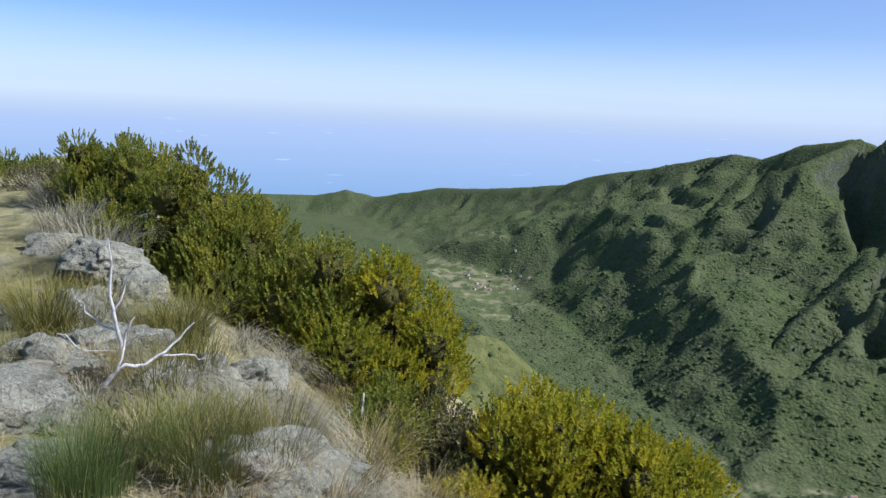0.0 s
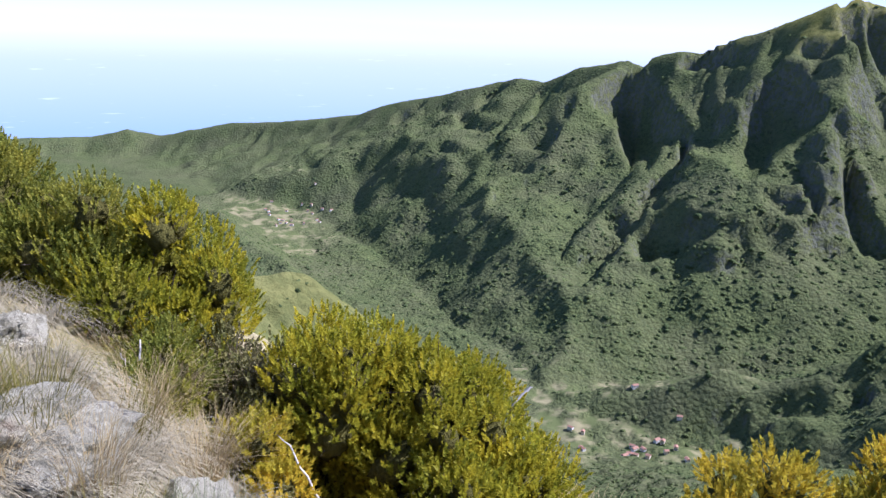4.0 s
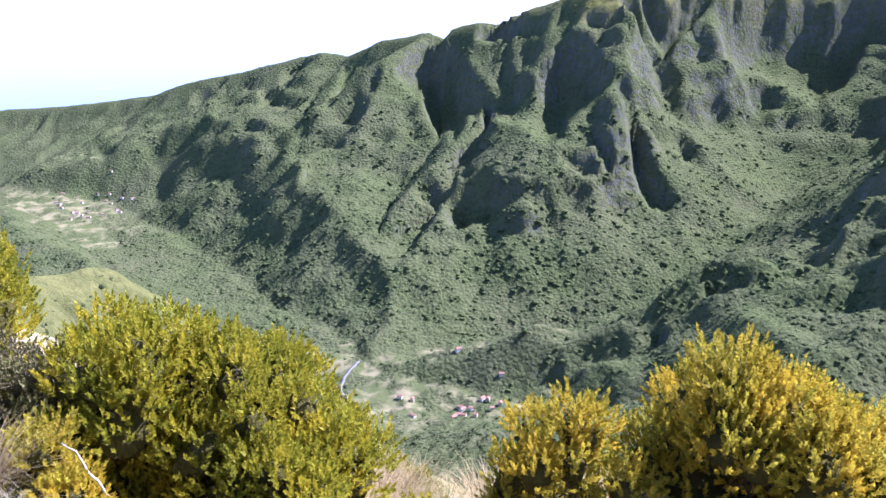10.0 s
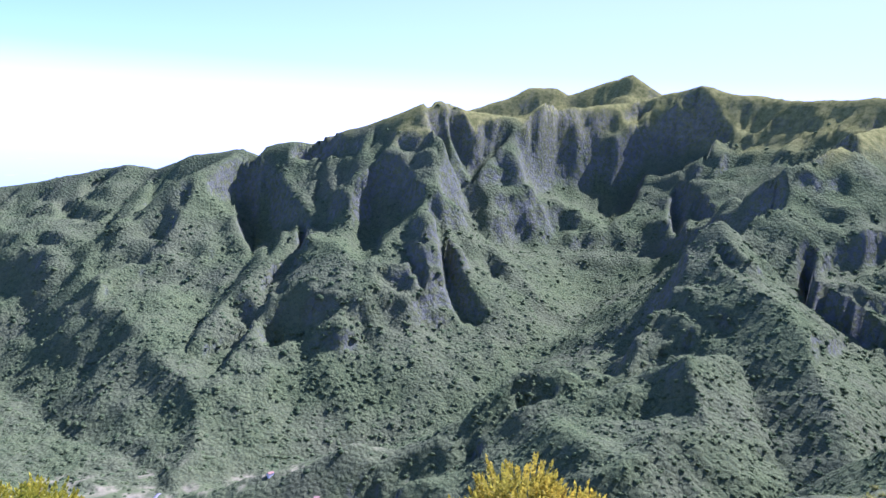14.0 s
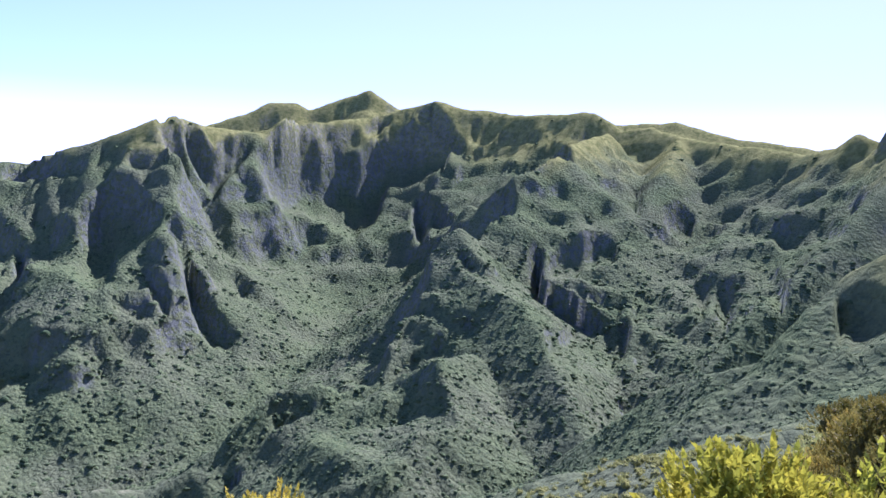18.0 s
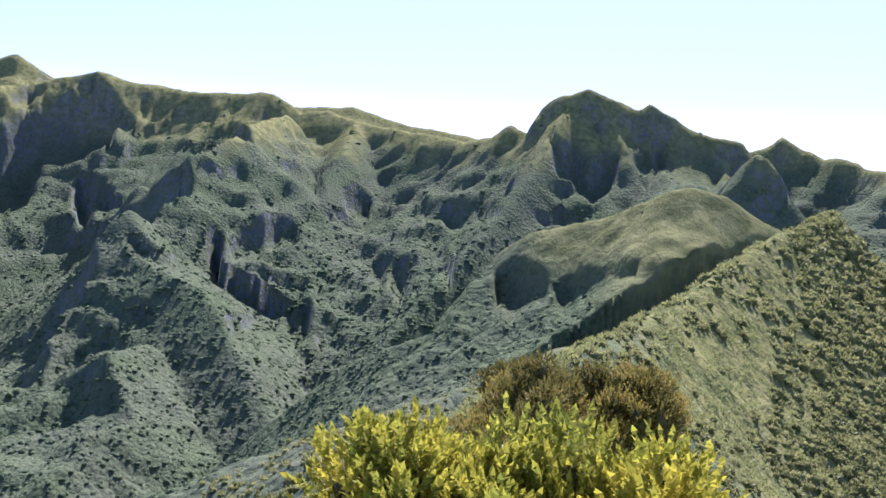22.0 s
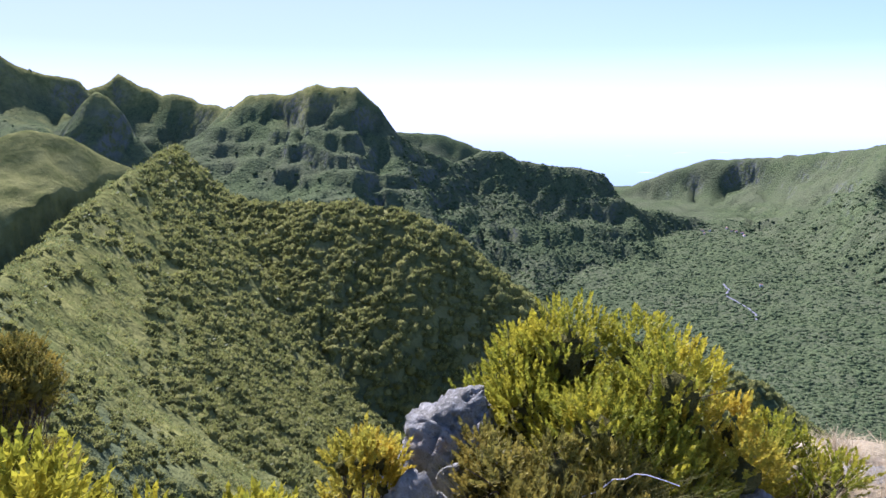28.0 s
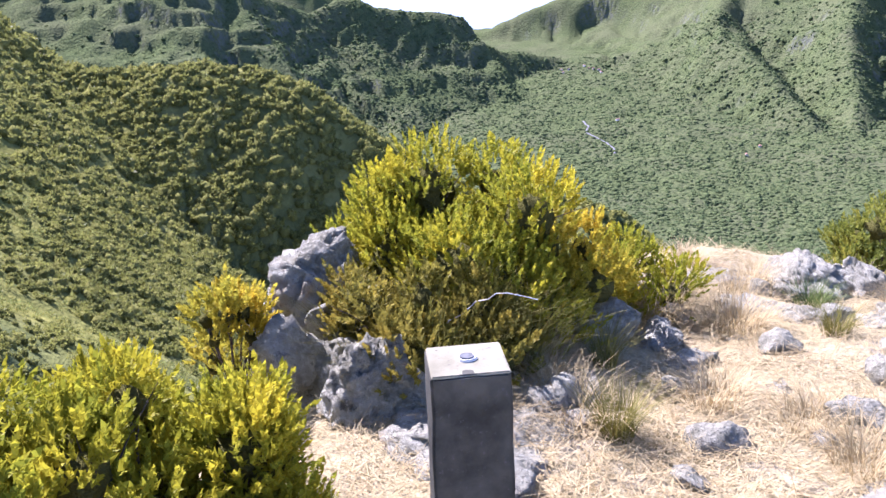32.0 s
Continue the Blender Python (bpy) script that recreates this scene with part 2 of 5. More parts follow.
def clump_material(name, dark, light, size):
    """Dense shrub and tree crowns: leaf clusters as relief, tone varying from crown to crown."""
    m, n, l, b = material(name, 0.9)
    b.inputs["Specular IOR Level"].default_value = 0.0
    leaves = noise_node(m, size, 5, 0.7)
    c = mixed(m, n.new("ShaderNodeNewGeometry").outputs["Random Per Island"], dark, light)
    c = mixed(m, math_node(m, "MULTIPLY", spread(m, leaves, 0.45, 0.62), 0.6), c, light)
    colour(m, c)
    relief(m, leaves, 1.0, 1.6 / size)
    return m


def concrete_material(name, low, high):
    m, n, l, b = material(name, 0.9)
    g = noise_node(m, 60, 6, 0.7)
    c = mixed(m, spread(m, noise_node(m, 7, 5, 0.6), 0.35, 0.65), low, high)
    c = mixed(m, spread(m, g, 0.60, 0.70), c, (0.12, 0.11, 0.10))
    colour(m, c)
    relief(m, g, 0.5, 0.006)
    return m


LAND = land_material()
HEATHER = leaf_material("heather_leaves", (0.16, 0.180, 0.016), (0.46, 0.44, 0.028), (0.55, 0.46, 0.022), 0.46)
HEATHER_GREEN = leaf_material("green_heather_leaves", (0.10, 0.13, 0.022), (0.33, 0.34, 0.045), (0.40, 0.36, 0.045), 0.38)
HEATHER_GOLD = leaf_material("golden_heather_leaves", (0.25, 0.23, 0.025), (0.56, 0.49, 0.04), (0.62, 0.46, 0.03), 0.52)
HEATHER_DRY = leaf_material("dry_heather_leaves", (0.13, 0.11, 0.06), (0.27, 0.23, 0.10), (0.22, 0.23, 0.06), 0.2)
# dark colour standing in for the shade deep inside the bushes
CORE_SHADE = clump_material("heather_core_shade", (0.045, 0.048, 0.016), (0.13, 0.12, 0.035), 24.0)
BARK = bark_material("dark_bark", (0.045, 0.035, 0.028), (0.15, 0.12, 0.095))
DEADWOOD = bark_material("bleached_wood", (0.42, 0.38, 0.34), (0.72, 0.68, 0.62))
ROCK = rock_material()
STRAW = blade_material("dry_straw", (0.37, 0.28, 0.125), (0.70, 0.565, 0.30))
ASH_GRASS = blade_material("ash_grey_grass", (0.26, 0.230, 0.140), (0.52, 0.470, 0.320), 0.2)
RUSH = blade_material("olive_broom_stems", (0.13, 0.125, 0.03), (0.36, 0.31, 0.075))
GREEN_GRASS = blade_material("green_grass", (0.08, 0.12, 0.03), (0.22, 0.26, 0.07))
CROWNS = clump_material("laurel_crowns", (0.056, 0.083, 0.034), (0.125, 0.152, 0.058), 0.45)
SHRUBS = clump_material("heather_shrubs", (0.09, 0.095, 0.026), (0.24, 0.230, 0.062), 2.2)
FERNS = clump_material("bracken", (0.085, 0.125, 0.035), (0.24, 0.26, 0.085), 3.0)
HEATHER_OLIVE = leaf_material("olive_heather_leaves", (0.14, 0.130, 0.022), (0.36, 0.305, 0.048), (0.42, 0.32, 0.045), 0.38)
HEATHER_DARK = leaf_material("dark_heather_leaves", (0.080, 0.085, 0.016), (0.25, 0.225, 0.038), (0.30, 0.24, 0.036), 0.32)
THICKET = leaf_material("thicket_leaves", (0.13, 0.140, 0.034), (0.38, 0.37, 0.090), (0.32, 0.32, 0.075), 0.4)
BRACKEN = leaf_material("bracken_fronds", (0.17, 0.21, 0.055), (0.44, 0.46, 0.14), (0.45, 0.39, 0.11), 0.35)
# one concrete in two tones: stain plus shade for the post, sunlight for the top
SHADED_CONCRETE = concrete_material("stained_shaded_concrete", (0.050, 0.048, 0.036), (0.120, 0.114, 0.085))
SUNLIT_CONCRETE = concrete_material("worn_sunlit_concrete", (0.21, 0.192, 0.120), (0.33, 0.303, 0.200))

# ---- the land: one sheet, shaped by crest lines ----
def place(bearing, distance, z):
    a = radians(bearing)
    return distance * math.sin(a), distance * math.cos(a), z


TABLE = np.random.RandomState(7).permutation(512)
ANGLE = np.random.RandomState(8).rand(512) * 2 * np.pi


def gradient_noise(x, y, seed=0):
    """Smooth noise from -1 to 1 for arrays of places."""
    xi, yi = np.floor(x).astype(np.int64), np.floor(y).astype(np.int64)
    xf, yf = x - xi, y - yi
    u, v = xf * xf * xf * (xf * (xf * 6 - 15) + 10), yf * yf * yf * (yf * (yf * 6 - 15) + 10)

    def corner(dx, dy):
        a = ANGLE[TABLE[(TABLE[(xi + dx + seed * 37) & 511] + yi + dy) & 511]]
        return np.cos(a) * (xf - dx) + np.sin(a) * (yf - dy)
    top = corner(0, 0) * (1 - u) + corner(1, 0) * u
    low = corner(0, 1) * (1 - u) + corner(1, 1) * u
    return (top * (1 - v) + low * v) * 1.5


def layered(x, y, size, octaves, seed=0, gain=0.5):
    total, amp = np.zeros_like(x), 1.0
    for k in range(octaves):
        total += amp * gradient_noise(x / size + 17.3 * k, y / size - 9.1 * k, seed + k)
        size, amp = size / 2.03, amp * gain
    return total


# crest lines: (bearing, distance, height), then the cliff under the crest, how soon it falls, the slope below,
# the depth and width of the gullies, the half width of a flat top
CRESTS = {
    "far_wall": ([(-40, 4700, -560), (-22, 4600, -530), (-9.5, 4500, -527), (-7.1, 4450, -490), (-5.2, 4400, -515), (-0.3, 4200, -432), (2.9, 4000, -405),
                  (8.6, 3700, -335), (10.8, 3550, -272), (14.6, 3350, -215), (19.9, 3100, -126)], 40, 110, 0.28, 45, 170, 0),
    "north_wall": ([(14.6, 3350, -235), (19.9, 3100, -126), (21.6, 3050, -140), (23.9, 2950, -81), (27.3, 2850, -48),
                    (32, 2750, -3), (35.7, 2700, 53), (38.8, 2650, 113), (40.6, 2650, 152), (42.6, 2750, 126), (46.9, 2850, 111), (48.5, 2900, 172)], 60, 220, 0.54, 60, 150, 0),
    "east_wall": ([(48.5, 2900, 172), (51, 3150, 175), (54, 3300, 210), (57.5, 3350, 270), (58.9, 3300, 290), (60.7, 3300, 261), (62.9, 3300, 250), (65.3, 3200, 230), (67.6, 3150, 238),
                   (70.2, 3100, 240), (72.2, 3050, 172), (74, 3000, 184), (76, 2900, 143), (80, 2750, 112), (84, 2600, 88), (86, 2500, 100), (87, 2450, 138), (88.5, 2420, 111)], 70, 200, 0.48, 60, 150, 0),
    "tower": ([(88.8, 2400, 120), (89.7, 2350, 205), (90.6, 2330, 222), (92.2, 2320, 241), (93.4, 2330, 225), (95.9, 2380, 188), (96.6, 2400, 211), (98, 2430, 180), (99.9, 2480, 140), (102.6, 2520, 120), (103.6, 2480, 60)], 90, 110, 0.58, 50, 110, 0),
    "knob": ([(101.6, 1560, -40), (102.2, 1540, 6), (103.1, 1520, 40), (103.8, 1500, 54), (104.4, 1490, 46), (105.3, 1480, 20), (105.9, 1470, -20)], 30, 60, 0.80, 34, 60, 0),
    "pinnacles": ([(103, 3500, 120), (104.6, 3600, 165), (105.2, 3600, 196), (106.4, 3550, 150), (107.9, 3500, 117), (108.9, 3450, 122), (110.2, 3400, 80), (112, 3300, 60), (113.4, 3000, 62)],
                  90, 80, 0.5, 40, 140, 0),
    "dome": ([(112.4, 2950, 55), (113.8, 2800, 94), (115.2, 2750, 96), (116.4, 2700, 92), (118.2, 2650, 122), (119.5, 2620, 116), (121, 2600, 116), (122.4, 2600, 55), (123.7, 2620, -25),
              (125.2, 2650, -80), (128, 2750, -130), (130, 2800, -98), (131.4, 2800, -98), (132.5, 2820, -125), (135, 2850, -148), (137, 2880, -158), (138.5, 2900, -172), (139.2, 2930, -245), (141, 3000, -305), (145, 3150, -350)], 60, 110, 0.48, 40, 130, 0),
    "far_plateau": ([(41, 4300, 175), (43.1, 4350, 205), (46.1, 4400, 292), (47.2, 4450, 345), (49, 4450, 350), (50, 4450, 312), (51.9, 4500, 378), (53.2, 4480, 410), (54.2, 4450, 437), (55.1, 4450, 395), (56.2, 4450, 342), (58.5, 4450, 300)],
                    60, 60, 0.5, 40, 150, 0),
    "far_ridge": ([(66, 4650, 300), (70, 4680, 290), (72, 4700, 300), (74, 4700, 310), (75.7, 4700, 322), (79.2, 4700, 240), (83.9, 4700, 190), (87, 4700, 130)], 30, 80, 0.4, 30, 200, 0),
    "far_hump": ([(121, 4650, -70), (123.7, 4620, -46), (126.7, 4600, -55), (128, 4600, -90), (130.5, 4600, -165), (134, 4600, -260)], 40, 90, 0.5, 30, 150, 0),
    "south_far": ([(138.5, 4300, -360), (140.2, 4250, -325), (142.5, 4220, -250), (145.5, 4200, -168), (147.5, 4150, -165), (149.8, 4100, -148), (153.3, 3900, -114), (155.9, 3700, -82), (158, 3550, -30)], 90, 100, 0.36, 60, 170, 0),
    "south_plateau": ([(157.5, 3600, -40), (159.1, 3500, 8), (161, 3400, 0), (164, 3300, -10), (170, 3150, -12), (180, 3000, -10), (200, 2900, 0)], 110, 110, 0.44, 60, 180, 0),
    "south_spur": ([(157, 3550, -50), (155.6, 3200, -190), (156.5, 2800, -250), (159, 2500, -330), (162, 2250, -420)], 30, 80, 0.5, 40, 140, 0),
    "south_step": ([(164, 3250, -20), (163.5, 2800, -240), (164.5, 2400, -385), (165, 2100, -470)], 30, 80, 0.5, 40, 140, 0),
    "buttress": ([(71, 2850, 150), (69.5, 2600, 110), (67.4, 2350, 80), (65, 2230, 40), (63.1, 2150, 17), (60.8, 2060, -18), (58.9, 2000, -48), (58.1, 1930, -120), (57, 1840, -170), (54.8, 1720, -230), (51.7, 1580, -288), (48.5, 1480, -334),
                  (46.5, 1420, -408), (43, 1380, -458), (36.9, 1370, -522), (32.3, 1330, -556), (27, 1290, -592)], 32, 60, 0.58, 26, 120, 0),
    "buttress_rib": ([(62, 2080, -30), (60.6, 1930, -120), (61.8, 1800, -178), (64.8, 1650, -242), (67.4, 1500, -312), (69.2, 1350, -375), (71, 1250, -425), (73, 1100, -480)], 10, 60, 0.50, 18, 90, 0),
    "lower_ridge": ([(62, 1480, -340), (57, 1310, -330), (52, 1220, -350), (47.7, 1160, -424), (43.4, 1140, -474), (41.4, 1120, -498), (37, 1100, -560)], 10, 60, 0.55, 18, 90, 0),
    "middle_ribs": ([(76, 2850, 130), (75, 2500, 10), (73.5, 2200, -120), (73, 1900, -260), (73.5, 1600, -370)], 25, 80, 0.55, 30, 130, 0),
    "tower_rib": ([(91, 2300, 190), (89, 2000, 10), (86, 1750, -120), (82, 1550, -230), (78.5, 1400, -330)], 35, 70, 0.55, 30, 130, 0),
    "tower_rib_south": ([(99, 2450, 140), (99, 2000, 10), (97, 1600, -60), (95, 1300, -140)], 30, 70, 0.55, 30, 130, 0),
    "brown_hill": ([(109, 420, -42), (109, 600, -45), (106.5, 800, -50), (104, 790, -32), (102, 780, -14), (100, 775, -6), (98.5, 770, -7), (96, 780, -22), (93.7, 790, -38), (91, 800, -52), (88.9, 810, -61), (87, 830, -84), (85.7, 840, -108), (83.6, 855, -172), (80, 880, -198),
                    (76.3, 930, -234), (72.3, 970, -300), (67.6, 1030, -392), (62, 1080, -480)], 8, 26, 0.54, 16, 60, 0),
    "spur": ([(86, 5, -1.6), (87, 14, -5.2), (87.6, 45, -11.5), (90.8, 60, -13.5), (94.1, 80, -16.3), (99, 140, -19.3), (103, 210, -17.6), (106.7, 280, -11.6), (108.6, 318, -7.0), (110, 320, -14), (109, 420, -42)],
             2, 10, 0.84, 6, 34, 0),
    "round_hill": ([(109, 320, -14), (111.8, 305, -23), (114.8, 295, -26.5), (118.8, 285, -27), (123.7, 275, -31), (127.4, 262, -36), (130.3, 252, -46), (132.8, 242, -58), (134.6, 236, -66), (138.3, 230, -70), (143, 225, -68), (147, 222, -65), (149.5, 220, -67), (152, 215, -76), (155, 210, -86), (159, 205, -96), (166, 200, -112)],
                   2, 20, 0.56, 4, 50, 0),
    "left_hill": ([(-38, 60, -8), (-30, 160, -45), (-18, 340, -100), (-8, 500, -140), (-1, 560, -163), (4.2, 580, -170), (8.2, 640, -222), (14, 760, -330), (20, 950, -470)], 4, 20, 0.55, 14, 50, 0),
    "scar_spur": ([(27, 2830, -60), (24, 2650, -130), (20, 2480, -225), (16, 2350, -320), (13, 2260, -400), (10.5, 2180, -455), (8.3, 2080, -560)], 30, 60, 0.5, 28, 120, 0),
    "wall_rib": ([(33, 2720, -20), (32, 2450, -190), (29, 2150, -330), (25, 1900, -450), (22, 1750, -540)], 25, 80, 0.44, 30, 140, 0),
    "left_rib": ([(21.6, 3030, -150), (19.5, 2600, -290), (17.5, 2150, -420), (16.5, 1750, -545)], 20, 80, 0.38, 28, 130, 0),
    "middle_rib": ([(36, 2640, 40), (34.5, 2250, -240), (31.5, 1850, -420), (28, 1620, -560)], 25, 70, 0.44, 30, 120, 0),
    "peak_rib": ([(40.6, 2640, 145), (41.5, 2400, -40), (43, 2200, -210), (43.5, 2000, -330), (41, 1800, -470)], 50, 60, 0.62, 40, 110, 0),
    "summit": ([(-38, 34, -2.5), (-30, 14, 0.5), (-33, 8.5, 0.3), (-40, 5, 0.22), (-62, 2.2, 0.12), (0, 0.05, 0.0), (148, 3, -0.25), (160, 4.5, -0.42), (163, 6, -0.6), (165, 8.5, -2.2), (168, 20, -10), (172, 60, -36), (176, 200, -110)], 0, 1, 0.78, 2.0, 9, 1.0),
}


def smooth(v, low, high):
    t = np.clip((v - low) / (high - low), 0, 1)
    return t * t * (3 - 2 * t)


def land_height(x, y):
    far = np.hypot(x, y)
    # valley floors: the deep one to the north, the wooded basin to the south
    south = np.clip((x * 0.35 - y) / 900 + 0.3, 0, 1)
    floor_n = -640 + np.clip((far - 1500) / 2600, 0, 1) * 40
    floor_s = -500 + np.clip((far - 1500) / 1700, 0, 1) * 130
    h = floor_n * (1 - south) + floor_s * south + layered(x, y, 420.0, 3, 3) * 8 * np.clip(far / 600, 0, 1)
    crown = np.full(x.shape, -900.0)
    warp_x, warp_y = layered(x, y, 260.0, 3, 11), layered(x, y, 260.0, 3, 21)
    for k, (name, (line, cliff, soon, slope, depth, width, flat)) in enumerate(CRESTS.items()):
        pts = [place(*p) for p in line]
        best, top, along, run = np.full(x.shape, 1e9), np.zeros_like(x), np.zeros_like(x), 0.0
        for (x0, y0, z0), (x1, y1, z1) in zip(pts, pts[1:]):
            dx, dy = x1 - x0, y1 - y0
            size = math.hypot(dx, dy)
            f = np.clip(((x - x0) * dx + (y - y0) * dy) / size ** 2, 0, 1)
            d = np.hypot(x - x0 - f * dx, y - y0 - f * dy)
            near = d < best
            best = np.where(near, d, best)
            top = np.where(near, z0 + f * (z1 - z0), top)
            along = np.where(near, run + f * size, along)
            run += size
        soft = 0.9 * flat + (0.0 if flat else 0.009 * line[len(line) // 2][1])
        d = np.sqrt(np.maximum(best - flat, 0) ** 2 + soft ** 2) - soft
        u = along / width + k * 5.7 + 0.55 * warp_x * min(1.0, width / 60) + 0.55 * gradient_noise(d / (1.6 * width), along / (3 * width), 95 + k)
        # sharp ribs with hollows between them
        rib = np.clip(1 - np.abs(gradient_noise(u, d / (width * 7) + 0.2 * warp_y, 31 + k)) * 2.0, 0, 1)
        small = np.clip(1 - np.abs(gradient_noise(u * 2.7, d / (width * 3), 51 + k)) * 2.2, 0, 1)
        gully = 1.15 - 0.8 * rib - 0.35 * small
        reach = 950.0 if depth >= 80 else 4000.0
        if depth >= 75:
            # a gentle shoulder under the crest, then the cliff, its edge uneven
            edge = width * np.clip(0.75 + 0.9 * gradient_noise(along / (1.3 * width) + k, 0 * d + 0.37, 71 + k) + 0.35 * warp_y - 0.9 * np.abs(gradient_noise(along / (0.45 * width), d / width, 75 + k)) + 0.25, 0.12, 2.0)
            drop = cliff * smooth(d, edge, edge + soon)
        else:
            drop = cliff * (1 - np.exp(-d / soon))
        fall = drop + slope * (0.6 * reach * (1 - np.exp(-d / reach)) + 0.4 * d) + 0.5 * depth * gully * np.clip(d / (width * 0.5), 0, 1) * np.clip(1.6 - d / (width * 6), 0.3, 1)
        crown = np.where(top - fall > h, top, crown)
        h = np.maximum(h, top - fall)
    # sharp side ridges and ravines under the crests
    bx, by = x + 70 * warp_x, y + 70 * warp_y
    cut, amp = np.zeros_like(x), 1.0
    for k in range(4):
        size = 300.0 / 2.1 ** k
        cut += amp * np.abs(gradient_noise(bx / size + 3.7 * k, by / size - 5.1 * k, 101 + k))
        amp *= 0.5
    under = crown - h
    h -= 24 * cut * smooth(under, 20, 170) * smooth(far, 1000, 1500) * smooth(h, -600, -430)
    h -= 9 * cut * smooth(under, 20, 90) * smooth(far, 450, 700) * (1 - smooth(far, 1000, 1500)) * smooth(h, -560, -400)
    # the river's valley cut into the foot of the slopes
    bed = np.full(x.shape, 1e9)
    river = ((-8, 3400, -570), (3, 2700, -603), (10, 1900, -632), (20, 1300, -645), (31, 1130, -632), (36, 1090, -622))
    ravine = ((24, 1420, -640), (33, 1540, -638), (38, 1570, -622), (43, 1650, -592), (46.5, 1760, -545), (50, 2000, -475), (53, 2350, -425), (55.5, 2750, -200))
    for axis, flat, rise, wall in ((river, 120, 0.60, 0.0), (ravine, 20, 0.54, 0.7)):
        pts = [place(*p) for p in axis]
        for (x0, y0, z0), (x1, y1, z1) in zip(pts, pts[1:]):
            dx, dy = x1 - x0, y1 - y0
            f = np.clip(((x - x0) * dx + (y - y0) * dy) / (dx * dx + dy * dy), 0, 1)
            d = np.hypot(x - x0 - f * dx, y - y0 - f * dy) * (1 + 0.25 * warp_x)
            bed = np.minimum(bed, z0 + f * (z1 - z0) + rise * np.maximum(d - flat, 0) + 0.06 * d + wall * np.maximum(d - 260, 0))
    h = np.minimum(h, bed + 500 * (1 - smooth(far, 700, 1000)))
    # the slope north-east of the top falls evenly before it breaks off
    turn = np.degrees(np.arctan2(x, y))
    ledge = 1.25 - 0.64 * far
    h += np.maximum(ledge - h, 0) * smooth(far, 3.4, 5.2) * (1 - smooth(far, 12, 20)) * smooth(turn, -8, 6) * (1 - smooth(turn, 50, 64))
    # broken ledges and hummocks, dying away on the summit
    rough = np.clip((far - 3) / 300, 0, 1)
    strata = (h + 30 * warp_y + 12 * warp_x) / 62.0
    steps = np.floor(strata) + smooth(strata - np.floor(strata), 0.30, 0.80) - strata
    h += 62 * (0.55 + 0.25 * smooth(turn, 106, 112)) * 0.8 * steps * smooth(under, 20, 70) * smooth(far, 1100, 1700) * smooth(h, -430, -280) * smooth(warp_x + 0.5 * warp_y, -0.7, 0.1)
    h += rough * (0.45 + 0.55 * smooth(under, 10, 70)) * (layered(x, y, 130.0, 4, 41, 0.55) * 9 + np.abs(layered(x, y, 40.0, 3, 44)) * 5)
    h += (5.5 + 5 * layered(x, y, 75.0, 3, 131) * smooth(turn, 56, 64)) * smooth(far, 1500, 2300) * (1 - smooth(under, 10, 70))
    h += np.clip(far / 4, 0, 1) * (1 - np.clip(far / 200, 0, 1)) * layered(x, y, 1.9, 3, 47) * 0.10
    return h


BEARINGS = np.concatenate([np.linspace(-38, 176, 840, endpoint=False), np.linspace(176, 322, 74, endpoint=False)])
RINGS = np.concatenate([[0.12], np.geomspace(0.5, 30, 62, endpoint=False), np.geomspace(30, 400, 112, endpoint=False), np.geomspace(400, 4930, 400)])
land_a, land_r = np.meshgrid(np.radians(BEARINGS), RINGS, indexing="ij")
land_x, land_y = land_r * np.sin(land_a), land_r * np.cos(land_a)
land_z = land_height(land_x, land_y)

